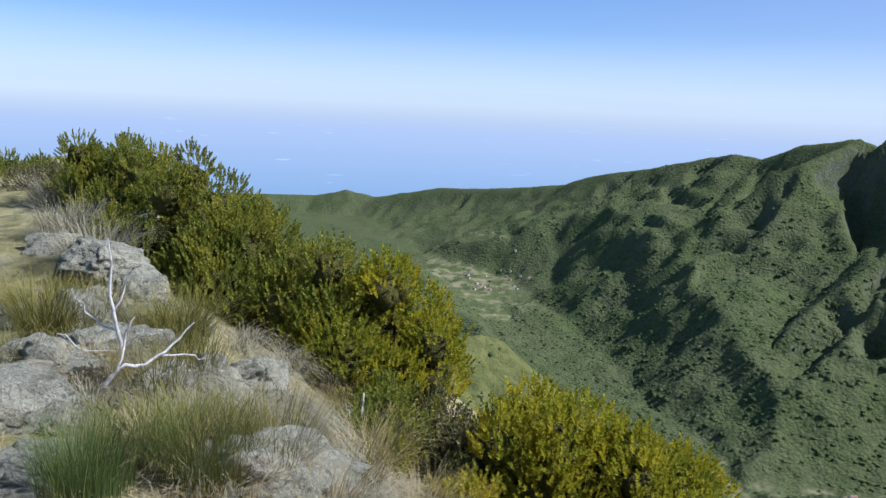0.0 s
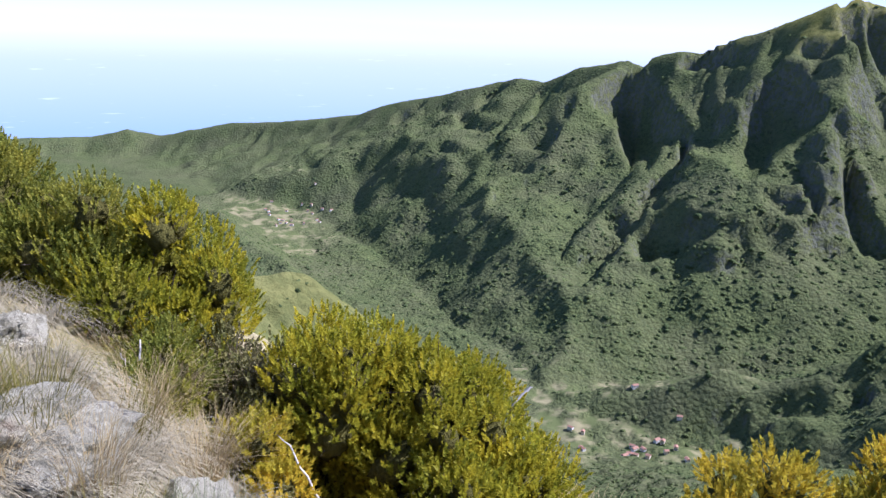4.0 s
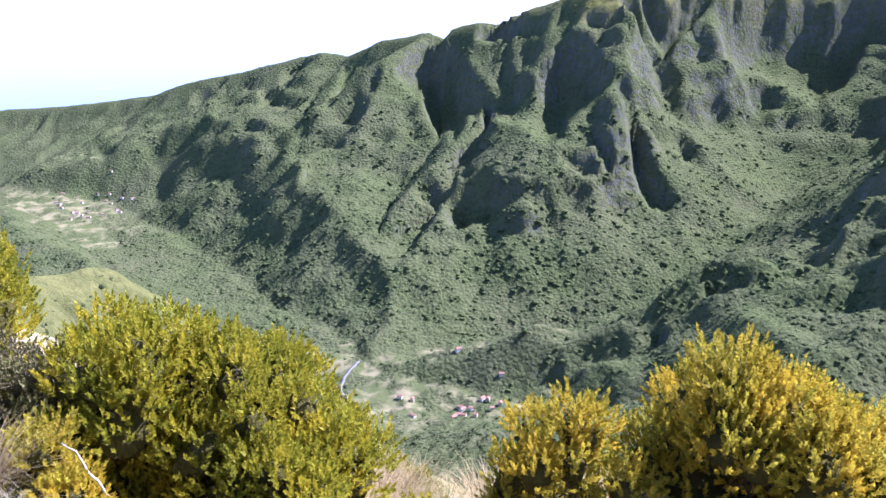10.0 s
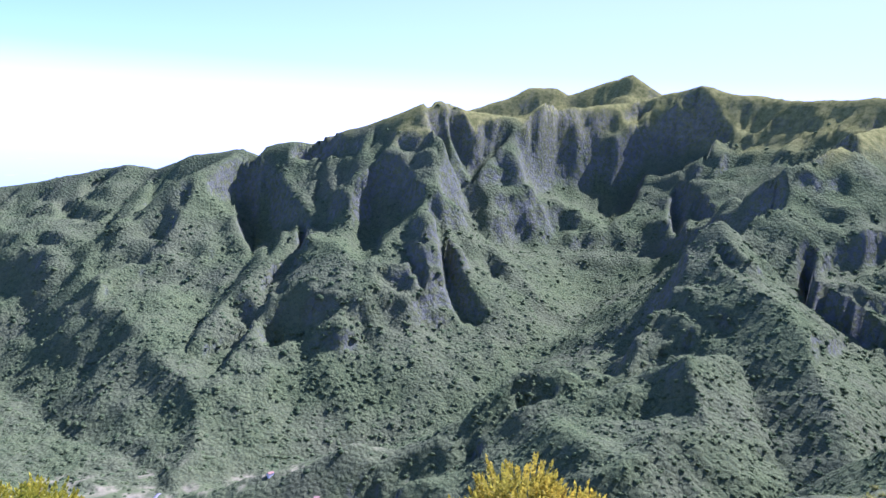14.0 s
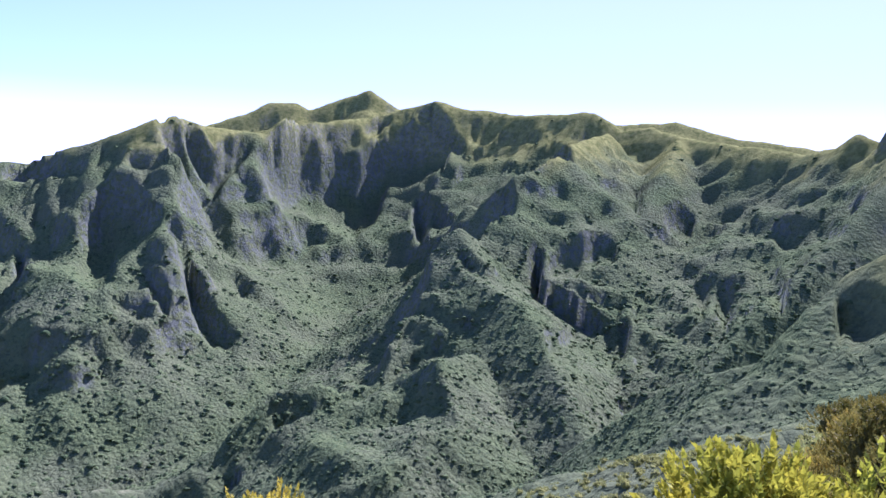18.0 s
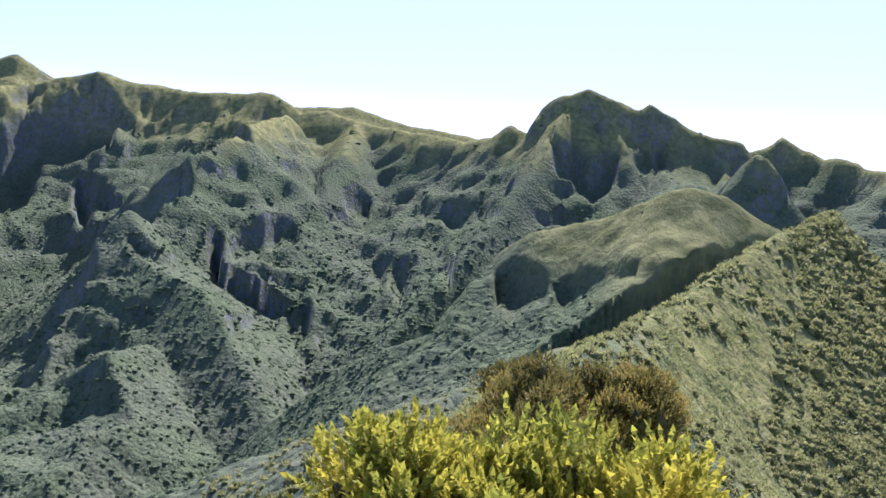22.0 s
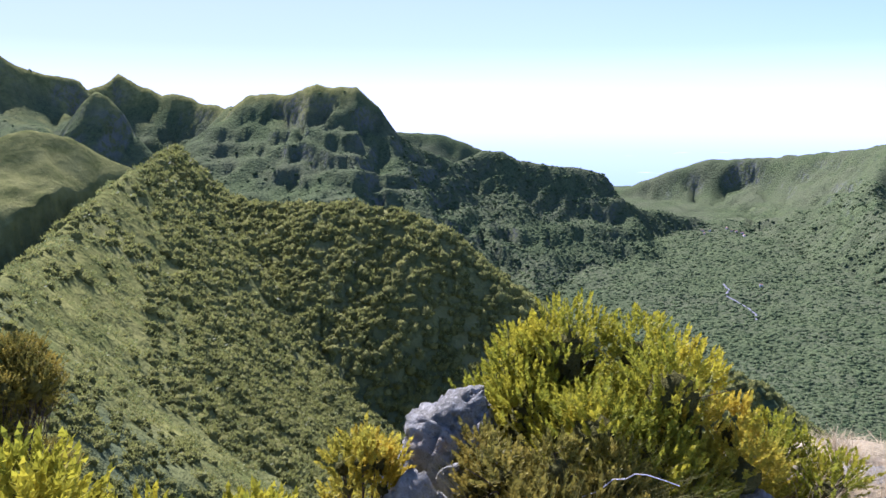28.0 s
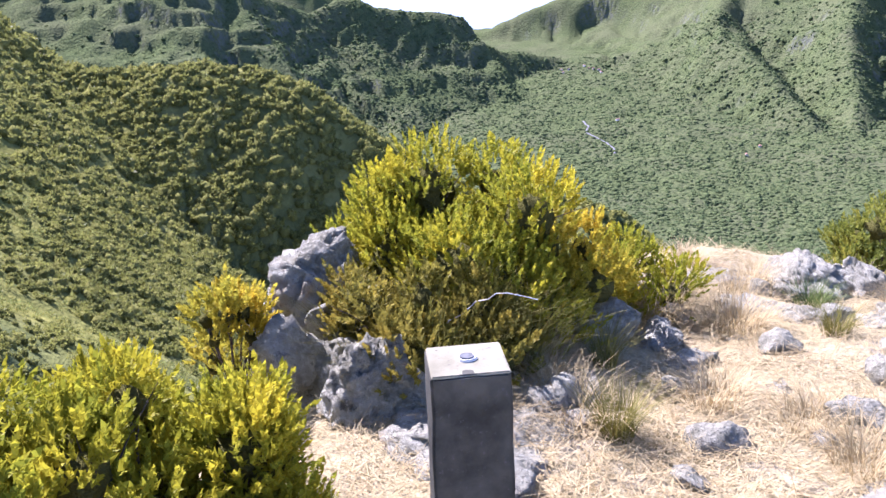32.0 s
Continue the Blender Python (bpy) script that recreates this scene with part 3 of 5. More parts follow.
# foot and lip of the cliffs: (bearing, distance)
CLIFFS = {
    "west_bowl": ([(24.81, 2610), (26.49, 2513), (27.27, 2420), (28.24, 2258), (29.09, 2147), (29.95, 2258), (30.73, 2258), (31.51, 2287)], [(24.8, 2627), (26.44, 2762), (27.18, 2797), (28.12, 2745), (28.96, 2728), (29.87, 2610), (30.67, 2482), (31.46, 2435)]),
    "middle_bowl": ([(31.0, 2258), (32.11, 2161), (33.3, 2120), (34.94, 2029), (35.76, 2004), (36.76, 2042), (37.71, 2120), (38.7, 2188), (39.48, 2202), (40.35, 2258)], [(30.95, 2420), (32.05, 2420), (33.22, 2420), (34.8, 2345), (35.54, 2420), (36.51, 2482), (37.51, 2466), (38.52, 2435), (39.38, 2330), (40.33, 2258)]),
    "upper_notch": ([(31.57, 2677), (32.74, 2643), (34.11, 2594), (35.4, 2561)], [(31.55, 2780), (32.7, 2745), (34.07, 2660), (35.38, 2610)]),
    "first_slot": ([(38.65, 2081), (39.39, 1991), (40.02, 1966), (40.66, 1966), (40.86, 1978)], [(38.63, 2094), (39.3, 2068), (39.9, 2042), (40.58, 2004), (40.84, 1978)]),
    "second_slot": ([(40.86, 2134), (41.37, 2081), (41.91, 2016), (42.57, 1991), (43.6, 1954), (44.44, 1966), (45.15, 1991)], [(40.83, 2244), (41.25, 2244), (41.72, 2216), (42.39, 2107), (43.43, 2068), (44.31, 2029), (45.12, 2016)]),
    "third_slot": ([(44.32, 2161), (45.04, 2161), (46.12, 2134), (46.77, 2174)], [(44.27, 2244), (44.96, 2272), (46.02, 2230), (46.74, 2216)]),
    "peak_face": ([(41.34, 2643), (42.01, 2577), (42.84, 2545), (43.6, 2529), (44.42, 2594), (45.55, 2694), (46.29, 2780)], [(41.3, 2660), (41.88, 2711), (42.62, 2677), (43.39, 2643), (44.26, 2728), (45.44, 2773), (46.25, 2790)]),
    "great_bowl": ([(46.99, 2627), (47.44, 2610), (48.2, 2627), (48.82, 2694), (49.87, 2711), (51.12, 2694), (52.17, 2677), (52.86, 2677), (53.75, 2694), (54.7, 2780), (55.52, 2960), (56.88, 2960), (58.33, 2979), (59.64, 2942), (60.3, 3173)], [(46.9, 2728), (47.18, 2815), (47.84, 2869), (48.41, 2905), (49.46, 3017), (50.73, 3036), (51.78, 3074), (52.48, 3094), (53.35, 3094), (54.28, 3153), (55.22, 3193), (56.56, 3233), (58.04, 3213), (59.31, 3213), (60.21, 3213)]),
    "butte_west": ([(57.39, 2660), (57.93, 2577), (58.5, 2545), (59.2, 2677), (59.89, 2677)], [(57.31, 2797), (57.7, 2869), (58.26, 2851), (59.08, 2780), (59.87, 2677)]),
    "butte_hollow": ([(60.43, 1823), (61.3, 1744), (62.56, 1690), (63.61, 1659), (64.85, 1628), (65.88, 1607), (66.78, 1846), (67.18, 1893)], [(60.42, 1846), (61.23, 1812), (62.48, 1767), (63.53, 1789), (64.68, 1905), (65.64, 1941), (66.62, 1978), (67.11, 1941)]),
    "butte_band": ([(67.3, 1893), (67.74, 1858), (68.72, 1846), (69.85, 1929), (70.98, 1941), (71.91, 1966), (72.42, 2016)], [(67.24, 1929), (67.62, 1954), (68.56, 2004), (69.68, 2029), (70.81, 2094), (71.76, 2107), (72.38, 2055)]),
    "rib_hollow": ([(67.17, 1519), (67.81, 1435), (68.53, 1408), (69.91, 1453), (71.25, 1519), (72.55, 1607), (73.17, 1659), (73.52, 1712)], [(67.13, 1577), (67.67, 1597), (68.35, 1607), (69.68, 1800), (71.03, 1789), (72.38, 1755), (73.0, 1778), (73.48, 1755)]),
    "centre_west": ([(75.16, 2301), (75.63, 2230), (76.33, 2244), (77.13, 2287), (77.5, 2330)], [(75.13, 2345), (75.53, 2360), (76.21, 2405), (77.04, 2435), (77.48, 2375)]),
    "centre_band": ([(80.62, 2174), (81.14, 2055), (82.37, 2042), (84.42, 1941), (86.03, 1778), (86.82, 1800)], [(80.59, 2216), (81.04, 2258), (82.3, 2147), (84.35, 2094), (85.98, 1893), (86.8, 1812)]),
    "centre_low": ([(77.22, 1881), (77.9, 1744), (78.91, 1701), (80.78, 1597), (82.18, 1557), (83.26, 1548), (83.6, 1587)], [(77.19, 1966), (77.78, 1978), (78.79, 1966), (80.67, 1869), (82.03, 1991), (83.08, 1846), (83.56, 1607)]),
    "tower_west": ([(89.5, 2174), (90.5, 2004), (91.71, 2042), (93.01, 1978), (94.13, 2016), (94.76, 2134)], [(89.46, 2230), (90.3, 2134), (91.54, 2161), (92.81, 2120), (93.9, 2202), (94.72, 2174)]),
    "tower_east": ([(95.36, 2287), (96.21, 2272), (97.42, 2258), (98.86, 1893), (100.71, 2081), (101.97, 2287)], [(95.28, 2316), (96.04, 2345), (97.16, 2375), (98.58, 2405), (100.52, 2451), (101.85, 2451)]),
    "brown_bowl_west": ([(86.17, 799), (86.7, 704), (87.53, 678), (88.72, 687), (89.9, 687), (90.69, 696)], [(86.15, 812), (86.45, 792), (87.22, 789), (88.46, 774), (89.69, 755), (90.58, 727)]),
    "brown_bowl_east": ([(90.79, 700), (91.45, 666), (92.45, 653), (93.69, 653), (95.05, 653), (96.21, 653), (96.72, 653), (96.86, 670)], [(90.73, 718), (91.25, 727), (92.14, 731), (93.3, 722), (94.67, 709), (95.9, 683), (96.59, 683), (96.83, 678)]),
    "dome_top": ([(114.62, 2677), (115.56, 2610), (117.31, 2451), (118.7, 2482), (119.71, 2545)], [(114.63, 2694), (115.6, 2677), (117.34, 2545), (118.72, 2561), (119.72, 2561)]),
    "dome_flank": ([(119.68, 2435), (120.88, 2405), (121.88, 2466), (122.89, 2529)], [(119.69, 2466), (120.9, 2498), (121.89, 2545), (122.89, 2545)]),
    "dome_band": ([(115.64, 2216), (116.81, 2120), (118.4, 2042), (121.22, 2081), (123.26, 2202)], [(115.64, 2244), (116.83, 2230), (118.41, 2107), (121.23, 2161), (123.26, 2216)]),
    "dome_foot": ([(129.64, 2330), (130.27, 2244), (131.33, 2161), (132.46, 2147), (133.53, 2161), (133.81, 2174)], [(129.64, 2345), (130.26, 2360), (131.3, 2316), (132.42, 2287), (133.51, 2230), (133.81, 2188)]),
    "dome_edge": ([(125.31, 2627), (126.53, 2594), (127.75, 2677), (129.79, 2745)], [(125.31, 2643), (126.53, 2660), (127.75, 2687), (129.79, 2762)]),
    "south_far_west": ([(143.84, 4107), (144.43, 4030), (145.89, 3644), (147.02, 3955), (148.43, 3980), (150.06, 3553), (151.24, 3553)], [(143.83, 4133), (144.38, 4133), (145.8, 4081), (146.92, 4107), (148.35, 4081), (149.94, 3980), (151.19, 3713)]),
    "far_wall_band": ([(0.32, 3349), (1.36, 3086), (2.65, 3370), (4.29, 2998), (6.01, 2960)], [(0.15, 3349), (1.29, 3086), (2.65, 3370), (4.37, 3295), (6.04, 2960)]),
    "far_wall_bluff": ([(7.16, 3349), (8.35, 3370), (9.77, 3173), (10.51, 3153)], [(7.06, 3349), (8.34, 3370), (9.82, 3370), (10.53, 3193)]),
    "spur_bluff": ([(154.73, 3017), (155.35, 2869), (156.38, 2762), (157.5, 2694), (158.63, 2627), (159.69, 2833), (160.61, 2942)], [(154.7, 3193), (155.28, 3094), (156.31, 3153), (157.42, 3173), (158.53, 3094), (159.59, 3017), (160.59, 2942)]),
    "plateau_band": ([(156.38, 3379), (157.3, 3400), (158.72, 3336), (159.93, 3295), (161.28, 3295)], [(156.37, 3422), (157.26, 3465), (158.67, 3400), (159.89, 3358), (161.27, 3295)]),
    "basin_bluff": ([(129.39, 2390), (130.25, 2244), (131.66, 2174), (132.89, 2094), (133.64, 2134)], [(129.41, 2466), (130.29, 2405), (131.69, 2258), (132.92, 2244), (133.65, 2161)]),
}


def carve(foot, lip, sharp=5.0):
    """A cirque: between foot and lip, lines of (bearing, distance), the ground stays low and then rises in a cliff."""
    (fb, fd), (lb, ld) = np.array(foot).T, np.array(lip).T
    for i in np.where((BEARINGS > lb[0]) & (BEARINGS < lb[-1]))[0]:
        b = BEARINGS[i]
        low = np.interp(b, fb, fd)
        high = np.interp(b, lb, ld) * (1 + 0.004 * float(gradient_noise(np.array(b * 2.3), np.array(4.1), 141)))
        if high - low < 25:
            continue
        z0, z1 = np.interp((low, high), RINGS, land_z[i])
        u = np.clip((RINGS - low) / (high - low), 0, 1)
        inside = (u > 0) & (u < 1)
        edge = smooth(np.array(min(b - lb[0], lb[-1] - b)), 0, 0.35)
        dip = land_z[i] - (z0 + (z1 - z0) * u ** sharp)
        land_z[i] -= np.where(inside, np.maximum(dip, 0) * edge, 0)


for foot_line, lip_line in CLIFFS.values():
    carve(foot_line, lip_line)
# crags stand out of the steep faces
steep_z = np.abs(np.gradient(land_z, axis=1) / np.gradient(land_r, axis=1))
jut = 15 * smooth(steep_z, 0.8, 1.7) * smooth(land_r, 1100, 1600) * (layered(land_a * land_r, land_z * 1.7, 75.0, 4, 121, 0.6) - 0.2)
bare_x, bare_y = land_x, land_y
land_x, land_y = land_x - jut * np.sin(land_a), land_y - jut * np.cos(land_a)


def ground_z(x, y):
    return float(land_at(np.array([float(x)]), np.array([float(y)]))[0])


def land_at(x, y):
    """Heights of the finished sheet, between its own points."""
    turn = np.degrees(np.arctan2(x, y))
    i = np.interp(np.where(turn < -38, turn + 360, turn), np.append(BEARINGS, 322), np.arange(len(BEARINGS) + 1))
    j = np.interp(np.hypot(x, y), RINGS, np.arange(len(RINGS)))
    i0, j0 = i.astype(int), np.minimum(j.astype(int), len(RINGS) - 2)
    u, v, i1 = i - i0, j - j0, (i0 + 1) % len(BEARINGS)
    i0 = i0 % len(BEARINGS)
    return (land_z[i0, j0] * (1 - u) + land_z[i1, j0] * u) * (1 - v) + (land_z[i0, j0 + 1] * (1 - u) + land_z[i1, j0 + 1] * u) * v


def build_land():
    na, nr = land_x.shape
    verts = np.stack([land_x, land_y, land_z], -1).reshape(-1, 3)
    verts = np.concatenate([verts, [[0, 0, land_z[:, 0].mean()]]])
    i, j = np.meshgrid(np.arange(na), np.arange(nr - 1), indexing="ij")
    i2 = (i + 1) % na
    quads = np.stack([i * nr + j, i * nr + j + 1, i2 * nr + j + 1, i2 * nr + j], -1).reshape(-1, 4)
    me = bpy.data.meshes.new("ground")
    me.vertices.add(len(verts))
    me.vertices.foreach_set("co", verts.ravel())
    k = np.arange(na)
    middle = np.stack([np.full(na, na * nr), k * nr, (k + 1) % na * nr], -1)
    me.loops.add(quads.size + middle.size)
    me.loops.foreach_set("vertex_index", np.concatenate([quads.ravel(), middle.ravel()]).astype(np.int32))
    me.polygons.add(len(quads) + na)
    me.polygons.foreach_set("loop_start", np.concatenate([np.arange(0, quads.size, 4), quads.size + np.arange(0, middle.size, 3)]).astype(np.int32))
    me.update(calc_edges=True)
    me.polygons.foreach_set("use_smooth", np.ones(len(quads) + na, dtype=bool))
    x, y, z, far = bare_x, bare_y, land_z, land_r
    steep = np.hypot(np.gradient(z, axis=1) / np.gradient(far, axis=1), np.gradient(z, axis=0) / (np.gradient(land_a, axis=0) * far))
    patch = layered(x, y, 160.0, 4, 61)
    bearing = np.degrees(land_a)
    masks = {}
    masks["rock"] = 0.6 * smooth(steep + 0.5 * patch, 1.25, 2.1) * smooth(far, 900, 1300)
    masks["heath"] = np.clip(smooth(z + 70 * patch, 0, 110) * smooth(far, 500, 1500) + smooth(far, 70, 120) * (1 - smooth(far, 860, 960)) * smooth(z + 30 * patch, -105, -45) * 0.9 + (1 - smooth(far, 40, 70)) + 0.5 * smooth(far, 330, 420) * (1 - smooth(far + 120 * patch, 640, 760)) * (1 - smooth(bearing + 2 * patch, 8, 13)), 0, 1)
    level = 1 - smooth(steep, 0.22, 0.42)
    village = 1 - smooth(np.hypot(x - 560, y - 1010) + 130 * patch, 210, 380)
    farms = 1 - smooth(np.hypot(x - 110, (y - 2750) * 0.6) + 110 * patch, 150, 300)
    roadside = 1 - smooth(np.hypot(x - 470, y - 1230) + 110 * patch, 130, 260)
    masks["field"] = np.clip(village + farms + roadside, 0, 1) * level * smooth(layered(x, y, 60.0, 3, 71), -0.35, 0.0)
    masks["fern"] = smooth(far, 34, 60) * (1 - smooth(far, 300, 340)) * smooth(bearing + 5 * patch, 96, 102) * (1 - smooth(bearing + 6 * patch - np.clip(150 - far, 0, 90) * 0.10, 110, 116)) * smooth(layered(x, y, 30.0, 3, 81), -0.7, -0.1)
    masks["straw"] = 1 - smooth((far + 2 * gradient_noise(x / 1.3, y / 1.3, 91)) * (1 + 0.9 * smooth(bearing, 58, 70) * (1 - smooth(bearing, 130, 142))), 12, 22)
    masks["straw"] = masks["straw"] * (1 - 0.55 * (1 - smooth(bearing, -12, -2)))
    for name, v in masks.items():
        me.attributes.new(name, "FLOAT", "POINT").data.foreach_set("value", np.append(v.ravel(), v[0, 0]).astype(np.float32))
    me.materials.append(LAND)
    return tagged(new("ground", me), "mountain land with woods, dry heath, cliffs and deep valleys", "ground", kind="structure")


ground = build_land()

# ---- helpers for things ----
def mesh_from(name, verts, faces, mat, smooth_faces=False):
    me = bpy.data.meshes.new(name)
    verts, faces = np.asarray(verts, dtype=np.float32), np.asarray(faces, dtype=np.int32)
    k = faces.shape[1]
    me.vertices.add(len(verts))
    me.vertices.foreach_set("co", verts.ravel())
    me.loops.add(faces.size)
    me.loops.foreach_set("vertex_index", faces.ravel())
    me.polygons.add(len(faces))
    me.polygons.foreach_set("loop_start", np.arange(0, faces.size, k, dtype=np.int32))
    me.update(calc_edges=True)
    if smooth_faces:
        me.polygons.foreach_set("use_smooth", np.ones(len(faces), dtype=bool))
    me.materials.append(mat)
    return me


def thing(name, x, y, z, label, category, group="", kind=""):
    ob = new(name)
    ob.empty_display_size = 0.1
    ob.location = (x, y, z)
    return tagged(ob, label, category, group, kind)


def part_mesh(name, me, parent, label=""):
    ob = new(name, me)
    ob.parent = parent
    return tagged(ob, label)


def part(name, bm, mat, parent, label="", smooth_faces=False):
    me = bpy.data.meshes.new(name)
    bm.to_mesh(me)
    bm.free()
    if smooth_faces:
        me.polygons.foreach_set("use_smooth", np.ones(len(me.polygons), dtype=bool))
    me.materials.append(mat)
    return part_mesh(name, me, parent, label)


def tubes(paths, sides=6):
    """Tapered tubes along paths of (x, y, z, radius): vertices and quads."""
    vs, fs, base = [], [], 0
    for path in paths:
        p = np.array([q[:3] for q in path], dtype=float)
        t = np.gradient(p, axis=0)
        t /= np.linalg.norm(t, axis=1, keepdims=True) + 1e-9
        for i in range(len(p)):
            a = np.cross(t[i], (0.31, 0.77, 0.55))
            a /= np.linalg.norm(a) + 1e-9
            b = np.cross(t[i], a)
            for k in range(sides):
                w = 2 * math.pi * k / sides
                vs.append(p[i] + path[i][3] * (math.cos(w) * a + math.sin(w) * b))
        for i in range(len(p) - 1):
            for k in range(sides):
                k2 = (k + 1) % sides
                fs.append((base + i * sides + k, base + i * sides + k2, base + (i + 1) * sides + k2, base + (i + 1) * sides + k))
        base += len(p) * sides
    return np.array(vs), np.array(fs)


def turns(axis_z, rng):
    """Rotation matrices that carry z onto each given direction, with a random spin."""
    n = len(axis_z)
    z = axis_z / np.linalg.norm(axis_z, axis=1, keepdims=True)
    h = rng.normal(size=(n, 3))
    x = np.cross(h, z)
    x /= np.linalg.norm(x, axis=1, keepdims=True) + 1e-9
    return np.stack([x, np.cross(z, x), z], axis=2)


def sprig(rng, leaves=12, length=0.11, leaf=0.034, width=0.0185):
    """One upright plume of needle leaves: triangles, shape (leaves, 3, 3)."""
    k = np.arange(leaves)
    h = length * (0.08 + 0.92 * k / leaves)
    a = k * 2.39996 + rng.rand() * 6
    tilt = np.radians(42 - 26 * k / leaves) + rng.normal(0, 0.12, leaves)
    out_dir = np.stack([np.cos(a) * np.sin(tilt), np.sin(a) * np.sin(tilt), np.cos(tilt)], 1)
    side = np.stack([-np.sin(a), np.cos(a), 0 * a], 1)
    root = np.stack([0 * h, 0 * h, h], 1) + out_dir * 0.002
    size = leaf * (1.15 - 0.55 * k / leaves)[:, None]
    return np.stack([root - side * width / 2, root + side * width / 2, root + out_dir * size], 1)


ball = bmesh.new()
bmesh.ops.create_icosphere(ball, subdivisions=2, radius=1.0)
HEART_V, HEART_F = np.array([v.co for v in ball.verts]), np.array([[v.index for v in f.verts] for f in ball.faces])
ball.free()


def heather(x, y, z_mid, radius, seed, mat, label, tall=1.0, density=360, upright=0.62, plume=1.0, group="heather bushes"):
    """A heather bush: branches from one root, each ending in a lobe of foliage, each lobe a crowd of plumes."""
    rng = np.random.RandomState(seed)
    z0 = min(ground_z(x, y), z_mid - 0.35 * radius) - 0.03
    root = thing("heather_bush", x, y, z0, label, "bush", group)
    top = z_mid - z0
    shapes = [sprig(rng, 12, 0.070 + 0.040 * rng.rand(), 0.030, 0.0165) * plume for _ in range(6)]
    n_lobes = int(np.clip(38 * (radius / plume) ** 1.1 * (0.75 + 0.3 * top / radius), 8, 28))
    thick = 0.008 + 0.016 * radius
    for k in range(n_lobes):
        d = rng.normal(size=3)
        d /= np.linalg.norm(d)
        d[2] = abs(d[2]) * 1.05 - 0.42
        rr = radius * (0.70 + 0.42 * rng.rand())
        c = np.array([d[0] * rr * 0.88, d[1] * rr * 0.88, top + d[2] * rr * tall])
        if k % 5 < 2:
            c[2] = top * (0.08 + 0.8 * rng.rand())
        c[2] = max(c[2], 0.08)
        size = radius * (0.25 + 0.20 * rng.rand()) * (1.25 if k % 5 < 2 else 1.0)
        mid = c * np.array([0.35, 0.35, 0.5]) + rng.normal(0, 0.05 * radius, 3)
        paths = [[(0.02 * rng.normal(), 0.02 * rng.normal(), -0.05, thick), (*mid, thick * 0.6), (*(c * 0.85), thick * 0.35), (*c, thick * 0.15)]]
        for _ in range(4):
            e = c + rng.normal(0, size * 0.6, 3)
            paths.append([(*(c * 0.8), thick * 0.3), (*((c * 0.85 + e) / 2), thick * 0.2), (*e, thick * 0.08)])
        v, f = tubes(paths, 4)
        branch = part_mesh("branch", mesh_from("branch", v, f, BARK, True), root, "dark woody branch" if k == 0 else "")
        n = int(density / plume ** 2 * 4 * math.pi * size ** 2 * 1.25) + 12
        d = rng.normal(size=(n, 3))
        d /= np.linalg.norm(d, axis=1, keepdims=True)
        d[:, 2] = np.where(rng.rand(n) < 0.7, np.abs(d[:, 2]), d[:, 2])
        spot = c + d * size * (0.66 + 0.34 * rng.rand(n, 1)) * np.array([1, 1, 1.1])
        spot[:, 2] = np.maximum(spot[:, 2], 0.02)
        aim = d * 0.6 + np.array([0, 0, upright]) + rng.normal(0, 0.16, (n, 3))
        rot, grow = turns(aim, rng), 0.7 + 0.6 * rng.rand(n)
        v = np.concatenate([(np.einsum("nij,lvj->nlvi", rot[s::6], shapes[s]) * grow[s::6][:, None, None, None] + spot[s::6][:, None, None, :]).reshape(-1, 3) for s in range(6)])
        part_mesh("foliage", mesh_from("foliage", v, np.arange(len(v)).reshape(-1, 3), mat), branch)
        # added dark ball: closes the lobe's gaps and paints its inner shade
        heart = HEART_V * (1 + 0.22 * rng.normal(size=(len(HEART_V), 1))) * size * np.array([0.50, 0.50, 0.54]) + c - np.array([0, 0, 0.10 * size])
        part_mesh("core", mesh_from("core", heart, HEART_F, CORE_SHADE), branch)
    return root


def blades(rng, n, spread_r, height, droop, width, lean=0.5, segments=3, flat=0.0):
    """Curved grass blades from one root: vertices and quads."""
    a = rng.rand(n) * 2 * math.pi
    r0 = spread_r * np.sqrt(rng.rand(n)) * 0.6
    hh = height * (0.55 + 0.6 * rng.rand(n))
    out_d = np.stack([np.cos(a), np.sin(a)], 1)
    bend = lean * (0.4 + rng.rand(n))
    b = a + rng.normal(0, 0.7, n)
    go = np.stack([np.cos(b), np.sin(b)], 1)
    side = np.stack([-go[:, 1], go[:, 0]], 1)
    rows = []
    for s in range(segments + 1):
        t = s / segments
        xy = out_d * r0[:, None] + go * (hh * bend * t ** 1.6)[:, None]
        z = hh * (t * (1 - flat) - droop * t ** 2.4 * bend) + 0.004
        w = width * (1 - 0.85 * t) / 2
        rows.append(np.stack([np.concatenate([xy - side * w, z[:, None]], 1), np.concatenate([xy + side * w, z[:, None]], 1)], 1))
    v = np.stack(rows, 1).reshape(-1, 3)
    per = 2 * (segments + 1)
    f = np.concatenate([np.stack([np.arange(n) * per + 2 * s, np.arange(n) * per + 2 * s + 1, np.arange(n) * per + 2 * s + 3, np.arange(n) * per + 2 * s + 2], 1) for s in range(segments)])
    return v, f


def tuft(name, x, y, seed, mat, label, n=160, spread_r=0.10, height=0.3, droop=0.4, width=0.006, lean=0.5, base=None, flat=0.0):
    rng = np.random.RandomState(seed)
    v, f = blades(rng, n, spread_r, height, droop, width, lean, 3, flat)
    z = (ground_z(x, y) if base is None else base) - 0.01
    ob = new(name, mesh_from(name, v, f, mat))
    ob.location = (x, y, z)
    return tagged(ob, label, "grass tuft", "grass tufts")


